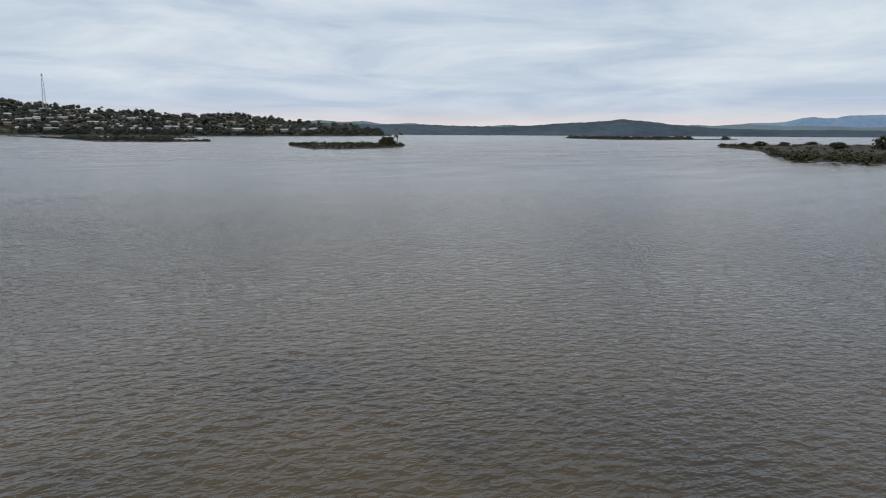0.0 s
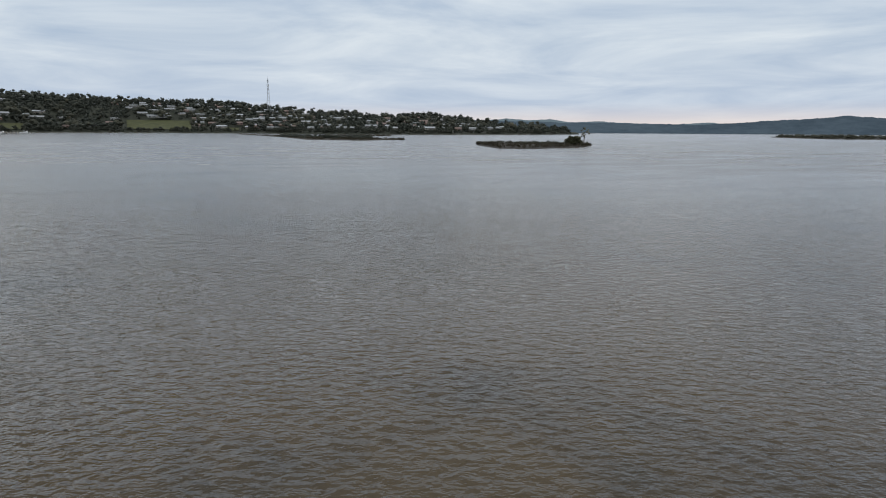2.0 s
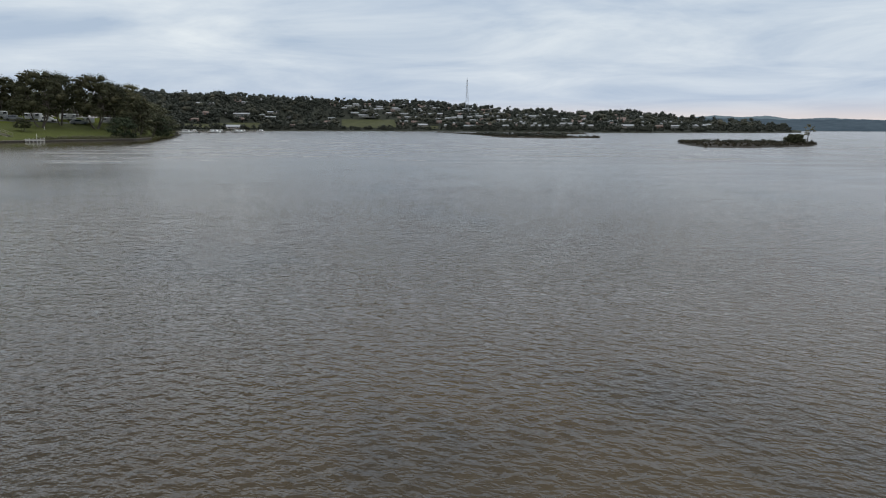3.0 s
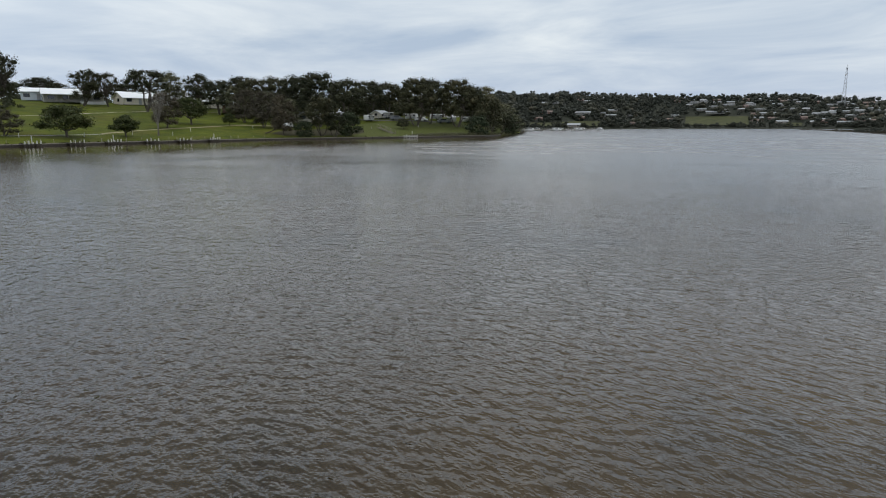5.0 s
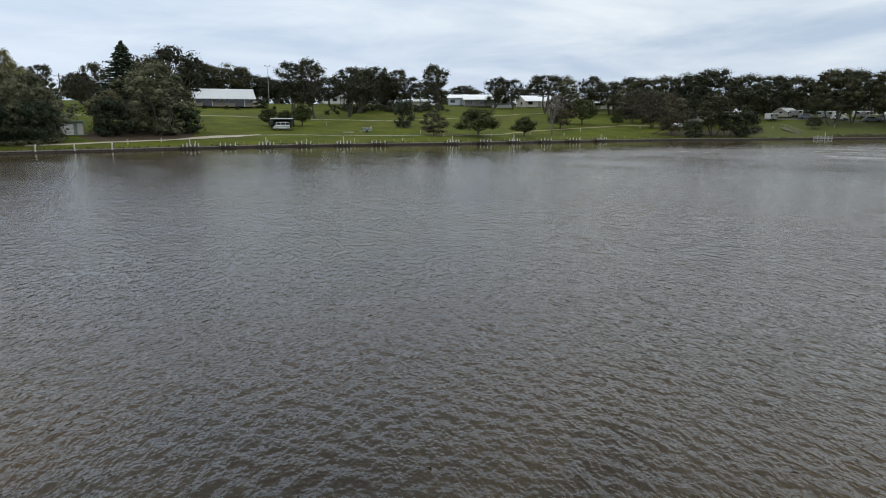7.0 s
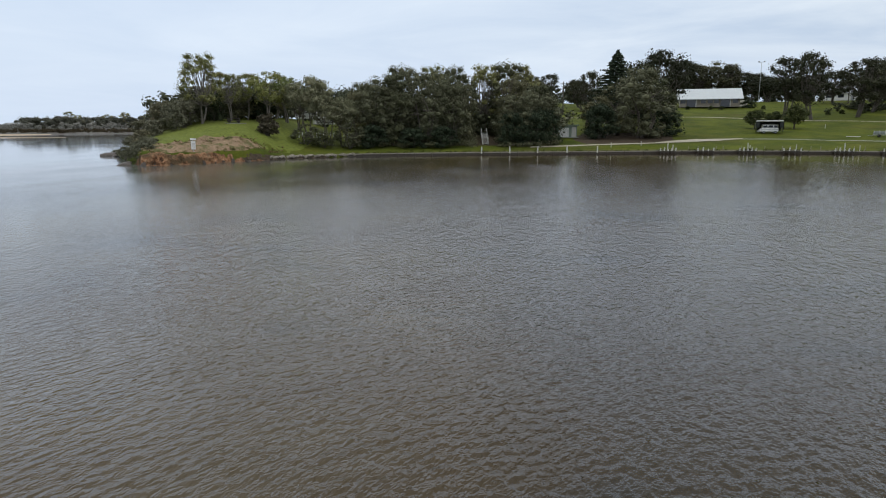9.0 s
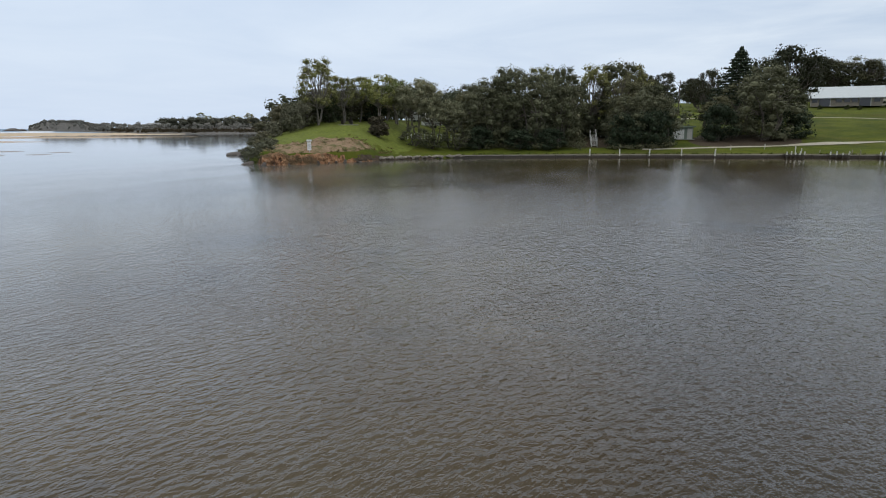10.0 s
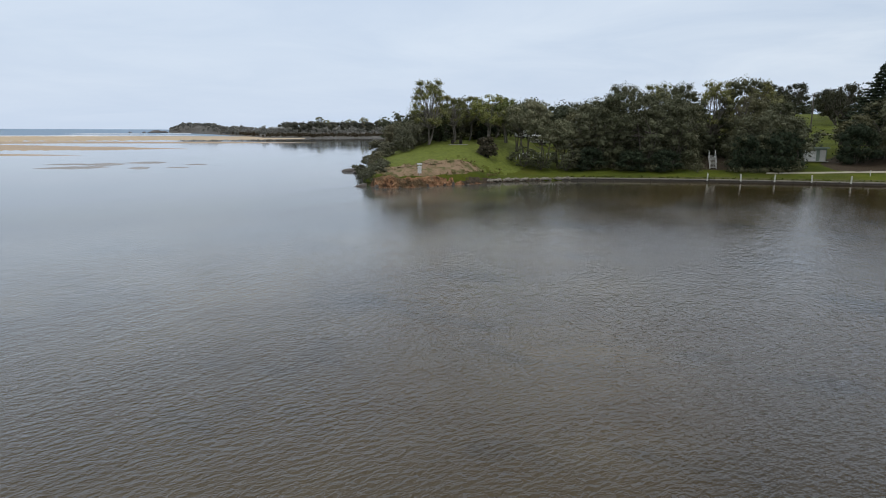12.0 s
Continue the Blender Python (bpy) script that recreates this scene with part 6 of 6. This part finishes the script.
MUD = plain("island_mud", (0.028, 0.023, 0.016), 0.9, grain=0.8, vary=0.5, bump=0.8, depth=0.2)
ISLE = [(3.45, 166, 172), (4.2, 150, 178), (6, 137, 186), (8.5, 129, 190), (11.5, 127, 188), (12.7, 145, 182), (13.7, 172, 176)]
island("ground_isle", ISLE, 0.55, "low marshy islet with a muddy rim", material=MUD)
reeds("isle_scrub", ISLE, 420, 9000, 0.25, 0.55, 0.26, MARSH, "low olive-brown marsh plants", 0.06)
reeds("isle_bushes", ISLE, 130, 6000, 0.45, 0.85, 0.30, LEAF_FAR, "dark low bushes along the islet's back", 0.55, 0.95)
isle_bush = bush(1.9, 5.0, LEAF_RIDGE, "dense dark dome of scrub on the islet", 2200, 0.4)
isle_bush.matrix_basis = pose(*spot(5.0, 166), 0.4)
isle_tree = gum(4.6, 3.0, LEAF_GREY, "small pale leaning tree at the islet's end", 8, 0.4, 0.5, 420, 0.26)
isle_tree.matrix_basis = pose(*spot(4.1, 164), 0.2)
LOW = [(20.1, 252, 258), (21.5, 246, 262), (24, 226, 275), (28.8, 246, 300), (29.6, 280, 330), (32.1, 400, 430), (34.6, 560, 575)]
island("ground_marsh", LOW, 0.5, "long low marsh bank off the town", material=MUD)
reeds("marsh_scrub", LOW, 330, 12000, 0.4, 1.0, 0.4, MARSH, "dark low marsh scrub", 0.15, 0.9, 0.3)
reeds("marsh_bushes", [(22.8, 240, 275), (26, 250, 285), (29, 270, 310), (31, 330, 370)], 120, 9000, 1.0, 2.1, 0.5, LEAF_FAR, "dark bushes on the marsh bank", 0.3, 0.95, 0.3)
BAR = [(21.2, 430, 450), (24, 400, 460), (27.5, 420, 470)]
island("ground_bar", BAR, 0.35, "narrow marsh bar behind the bank", material=MUD)
reeds("bar_scrub", BAR, 110, 4000, 0.7, 1.3, 0.7, MARSH, "low scrub on the bar", 0.1, 0.9, 0.1)
FARISLE = [(-24.9, 520, 535), (-22, 500, 545), (-19, 450, 560), (-15, 440, 570), (-12, 520, 620), (-10.6, 600, 625)]
island("ground_far_isle", FARISLE, 0.6, "long flat wooded island", material=MUD)
reeds("far_isle_woods", [(-21.5, 500, 545), (-19, 460, 560), (-15, 450, 570), (-12.3, 530, 610), (-11.0, 595, 622)], 380, 16000, 1.0, 3.0, 0.7, LEAF_FAR, "dark low trees covering the island", 0.1, 0.95, 0.3)
reeds("far_isle_scrub", [(-24.4, 522, 533), (-23.6, 512, 538)], 26, 900, 1.6, 2.8, 0.9, LEAF_FAR, "dark clump on the island's tail", 0.1, 0.95, 0.2)
SPIT = [(-23.4, 192, 200), (-25.8, 160, 210), (-26.9, 138, 225), (-27.2, 112, 230), (-29, 91, 240), (-33, 85, 250), (-37, 84, 255), (-46, 82, 260), (-52, 110, 200)]
island("ground_spit", SPIT, 0.8, "dark marshy spit with brown grass", material=MUD)
reeds("spit_scrub", SPIT, 800, 20000, 0.3, 0.75, 0.26, MARSH, "brown and dark green marsh plants", 0.05, 0.95, 0.6)
reeds("spit_edge", [(-27.3, 112, 122), (-29, 91, 104), (-33, 86, 100), (-38, 85, 100)], 130, 7000, 0.5, 0.95, 0.24, LEAF_RIDGE, "dark rushes along the water", 0.05, 0.9, 0.5)
SHRUB = [bush(3, 4, LEAF_RIDGE, "dark wind-cut shrub on the marshy spit"), bush(3, 4, LEAF_RIDGE, "dense dark shrub among marsh plants")]
for i, (az, d, h, w) in enumerate(((-26.6, 176, 1.5, 4.0), (-28.3, 186, 1.4, 3.4), (-31.9, 150, 1.7, 5.0), (-34.9, 150, 3.2, 5.5), (-36.4, 150, 3.6, 7.0), (-30.2, 215, 1.3, 5.0), (-25.4, 180, 1.1, 3.0))):
    src = SHRUB[i % 2]
    again(src, pose(*spot(az, d), 0.4, 0, 0, i * 70) @ Matrix.Diagonal((w / 4, w / 4, h / 3, 1)))


# ---- inland hills ----
def hills(name, az, slope, d, material, label, depth=260, wobble=0.06):
    rows = []
    for a in np.arange(min(az), max(az) + 1e-6, 0.06):
        top = float(np.interp(a, az, slope)) * d * 0.95 + 3
        top *= 1 + wobble * (rough(a, 0, 0.8, 3) + 0.6 * rough(a, 0, 2.6, 5) + 0.3 * rough(a, 0, 9, 6) + 0.25 * rough(a, 0, 23, 7))
        row = []
        for s, u in ((-depth, -0.002), (-depth * 0.85, 0.10), (-depth * 0.6, 0.42), (-depth * 0.3, 0.78), (0, 1.0), (200, 0.8)):
            x, y = spot(a, d + s)
            row.append((x, y, top * u * (1 + 0.10 * rough(x, y, 0.006, 2) * (u > 0))))
        rows.append(row)
    ob = smooth(part(name, strip(rows), material))
    return tagged(ob, label, "hills", kind="structure")


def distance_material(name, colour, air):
    """Land seen through kilometres of air: a plain far backdrop, its haze added as a glow."""
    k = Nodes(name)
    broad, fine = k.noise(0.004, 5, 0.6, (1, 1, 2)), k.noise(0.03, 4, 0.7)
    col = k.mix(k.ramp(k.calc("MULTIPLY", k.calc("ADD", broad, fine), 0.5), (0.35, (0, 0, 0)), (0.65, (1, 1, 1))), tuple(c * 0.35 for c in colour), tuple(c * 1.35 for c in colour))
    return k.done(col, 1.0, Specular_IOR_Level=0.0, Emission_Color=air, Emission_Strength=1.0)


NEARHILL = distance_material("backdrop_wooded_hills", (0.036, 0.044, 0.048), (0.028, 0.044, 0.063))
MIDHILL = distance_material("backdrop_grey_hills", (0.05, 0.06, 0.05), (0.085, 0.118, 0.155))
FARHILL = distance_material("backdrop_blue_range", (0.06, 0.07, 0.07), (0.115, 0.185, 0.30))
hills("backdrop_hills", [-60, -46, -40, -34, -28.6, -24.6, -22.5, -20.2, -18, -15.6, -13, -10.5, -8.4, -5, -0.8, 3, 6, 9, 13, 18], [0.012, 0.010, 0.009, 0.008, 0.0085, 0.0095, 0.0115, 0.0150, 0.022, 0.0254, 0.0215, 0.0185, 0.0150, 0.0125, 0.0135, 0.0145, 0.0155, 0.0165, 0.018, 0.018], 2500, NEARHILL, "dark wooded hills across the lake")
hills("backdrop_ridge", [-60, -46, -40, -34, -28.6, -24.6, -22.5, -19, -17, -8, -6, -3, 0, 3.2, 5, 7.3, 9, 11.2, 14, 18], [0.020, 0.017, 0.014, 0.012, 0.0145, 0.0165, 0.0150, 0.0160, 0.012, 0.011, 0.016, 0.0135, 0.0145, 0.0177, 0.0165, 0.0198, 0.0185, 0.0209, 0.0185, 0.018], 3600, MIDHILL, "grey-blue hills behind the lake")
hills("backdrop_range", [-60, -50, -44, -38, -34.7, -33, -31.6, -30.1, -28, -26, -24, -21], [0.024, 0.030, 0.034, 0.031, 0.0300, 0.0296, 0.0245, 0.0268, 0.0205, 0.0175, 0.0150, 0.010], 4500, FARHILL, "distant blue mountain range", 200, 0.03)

# ---- the entrance: sandbars, beach, sea and cape ----
sea = part("sea", strip([[(*spot(a, r), 0.05) for r in (600, 800, 1200, 2200, 4940)] for a in np.arange(168, 262, 2)]), SEA)
tagged(sea, "grey-blue open sea beyond the bar", "sea", kind="structure")


def flat(name, line, z, material, label):
    """A low bank of sand from rows of (bearing, nearest, farthest)."""
    order = sorted(line)
    a = [r[0] for r in order]
    rows = []
    for az in np.arange(a[0], a[-1] + 1e-6, 0.12):
        end = ease(0, 0.25, min(az - a[0], a[-1] - az) / (a[-1] - a[0]))
        n, f = (float(np.interp(az, a, [r[k] for r in order])) for k in (1, 2))
        n += (f - n) * (0.16 * rough(az, 0, 1.3, n) + 0.10 * rough(az, 0, 4, n))
        f += (f - n) * (0.12 * rough(az, 0, 1.7, f) + 0.08 * rough(az, 0, 5, f))
        rows.append([(*spot(az, n + (f - n) * u), -0.06 + (z * (0.25 + 0.75 * end) + 0.06 * (0.6 + 0.4 * end)) * math.sin(math.pi * u) ** 0.6) for u in np.linspace(0, 1, 9)])
    ob = smooth(part(name, strip(rows), material))
    return tagged(ob, label, "sandbank", kind="structure")


DAMPSAND = plain("damp_sand", (0.37, 0.265, 0.165), 0.8, grain=0.25, vary=0.25, bump=0.5, depth=0.1)
flat("ground_beach", [(170.5, 470, 640), (176, 440, 640), (182, 430, 640), (188, 415, 640), (196, 400, 640), (210, 380, 640)], 0.9, SAND, "pale sand beach between lake and sea")
flat("ground_sandbar", [(180.2, 244, 248), (183, 242, 262), (187, 238, 280), (193, 240, 330), (205, 235, 350)], 0.35, DAMPSAND, "bare sandbar at the lake's mouth")
flat("ground_sandspit", [(169.5, 344, 350), (174, 338, 362), (182.5, 346, 372), (190, 350, 400), (205, 340, 420)], 0.40, DAMPSAND, "long low sandspit")
flat("ground_wet_bar", [(187.9, 191, 193), (190, 194, 203), (193.3, 198, 214), (204, 190, 230)], 0.14, DAMPSAND, "wet sandbar barely above water")
flat("ground_wet_sand", [(184, 270, 278), (188, 262, 285), (193, 260, 290)], 0.24, WETSAND, "damp patch along the sandbar")
for i, (a0, a1, d0, d1) in enumerate(((185.6, 191.8, 127, 140), (184.6, 188.6, 136, 151), (181.6, 185.4, 141, 154), (178.6, 180.6, 133, 141), (183.0, 185.0, 122, 134), (187.2, 191.0, 142, 151), (180.0, 182.2, 124, 131))):
    mid = (a0 + a1) / 2
    flat("ground_shoal", [(a0, (d0 + d1) / 2, (d0 + d1) / 2 + 0.4), ((a0 + mid) / 2, d0 + 0.8, d1 - 1), (mid, d0, d1), (a1, (d0 + d1) / 2, (d0 + d1) / 2 + 0.4)], 0.05, WETSAND, "grey wet shoal in the shallows")
for i, (a0, a1, d) in enumerate(((183, 206, 655), (178.5, 190, 730), (182.5, 189, 900), (177, 182.6, 1010))):
    line = [(a0, d, d + 4), ((a0 * 3 + a1) / 4, d - 8, d + 22), ((a0 + a1) / 2, d, d + 12), ((a0 + a1 * 3) / 4, d - 6, d + 24), (a1, d, d + 5)]
    flat("surf_line", line, 0.45, FOAM, "white line of breaking surf")
CAPE_AZ = [157, 164.5, 170, 174, 176.5, 178.5, 180.4, 181.5]
CAPE_D = [480, 560, 520, 520, 700, 900, 1060, 1120]
CAPE_TOP = [4, 4, 3, 2.2, 4, 10, 12, 3]


def cape_shore(az):
    return float(np.interp(az, CAPE_AZ, CAPE_D))


def cape_ground(az, s):
    return float(-0.4 + 1.6 * ease(-8, 8, s) + np.interp(az, CAPE_AZ, CAPE_TOP) * ease(0, 60 if az > 177.5 else 220, s))


cape = smooth(part("ground_cape", polar_sheet(np.arange(157, 181.55, 0.25), [-8, -3, 0, 4, 8, 15, 30, 60, 100, 160, 240, 400, 700], cape_shore, cape_ground), plain("coast_earth", (0.13, 0.12, 0.105), 0.95, grain=0.3, vary=0.5, bump=1.0, depth=1.5)))
tagged(cape, "low dark scrubby coast ending in a headland", "coast", kind="structure")
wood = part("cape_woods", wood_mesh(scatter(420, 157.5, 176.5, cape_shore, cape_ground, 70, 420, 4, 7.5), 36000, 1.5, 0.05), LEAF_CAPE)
tagged(wood, "dark coastal woods", "woods", kind="stuff")
wood = part("cape_forest", wood_mesh(scatter(170, 160.5, 172.3, cape_shore, cape_ground, 150, 300, 9, 14), 16000, 1.7, 0.0), LEAF_FAR)
tagged(wood, "tall dark forest behind the far marsh", "woods", kind="stuff")
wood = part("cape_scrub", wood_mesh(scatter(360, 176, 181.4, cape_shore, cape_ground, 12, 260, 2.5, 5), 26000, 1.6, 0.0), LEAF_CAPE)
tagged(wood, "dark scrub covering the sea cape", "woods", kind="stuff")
wood = part("cape_marsh", wood_mesh(scatter(330, 163, 176.5, cape_shore, cape_ground, 2, 60, 1.5, 3.4), 16000, 1.0, 0.0), MARSH)
tagged(wood, "brown and green marsh along the far shore", "scrub", kind="stuff")
for i, (az, d, h) in enumerate(((163.6, 760, 15), (165.3, 780, 17), (166.6, 800, 16), (169.2, 820, 18), (168.6, 810, 14))):
    again(GUM[i % 3][0], pose(*spot(az, d), 5, 0, 0, i * 50) @ Matrix.Diagonal((1.3, 1.3, h / 14, 1)))
for az, d, k in ((171.9, 700, 1.0), (171.2, 720, 1.4), (172.6, 715, 0.9)):
    again(kinds[1], pose(*spot(az, d), 5.2, 0, 0, az) @ Matrix.Diagonal((k, 1, 1, 1)))
protos = [boulder("rock", 6.0, DARKROCK, 21)]
for i, (az, d, k) in enumerate(((182.0, 1130, 1.0), (182.6, 1140, 1.4), (183.4, 1150, 0.6), (184.4, 1165, 0.5))):
    m = pose(*spot(az, d), 0.2, 0, 0, i * 40) @ Matrix.Diagonal((k * 1.4, k, k * 0.9, 1))
    ob = protos[0] if i == 0 else again(protos[0], m)
    ob.matrix_basis = m
    tagged(ob, "dark sea rock off the cape", "rock", "sea rocks")
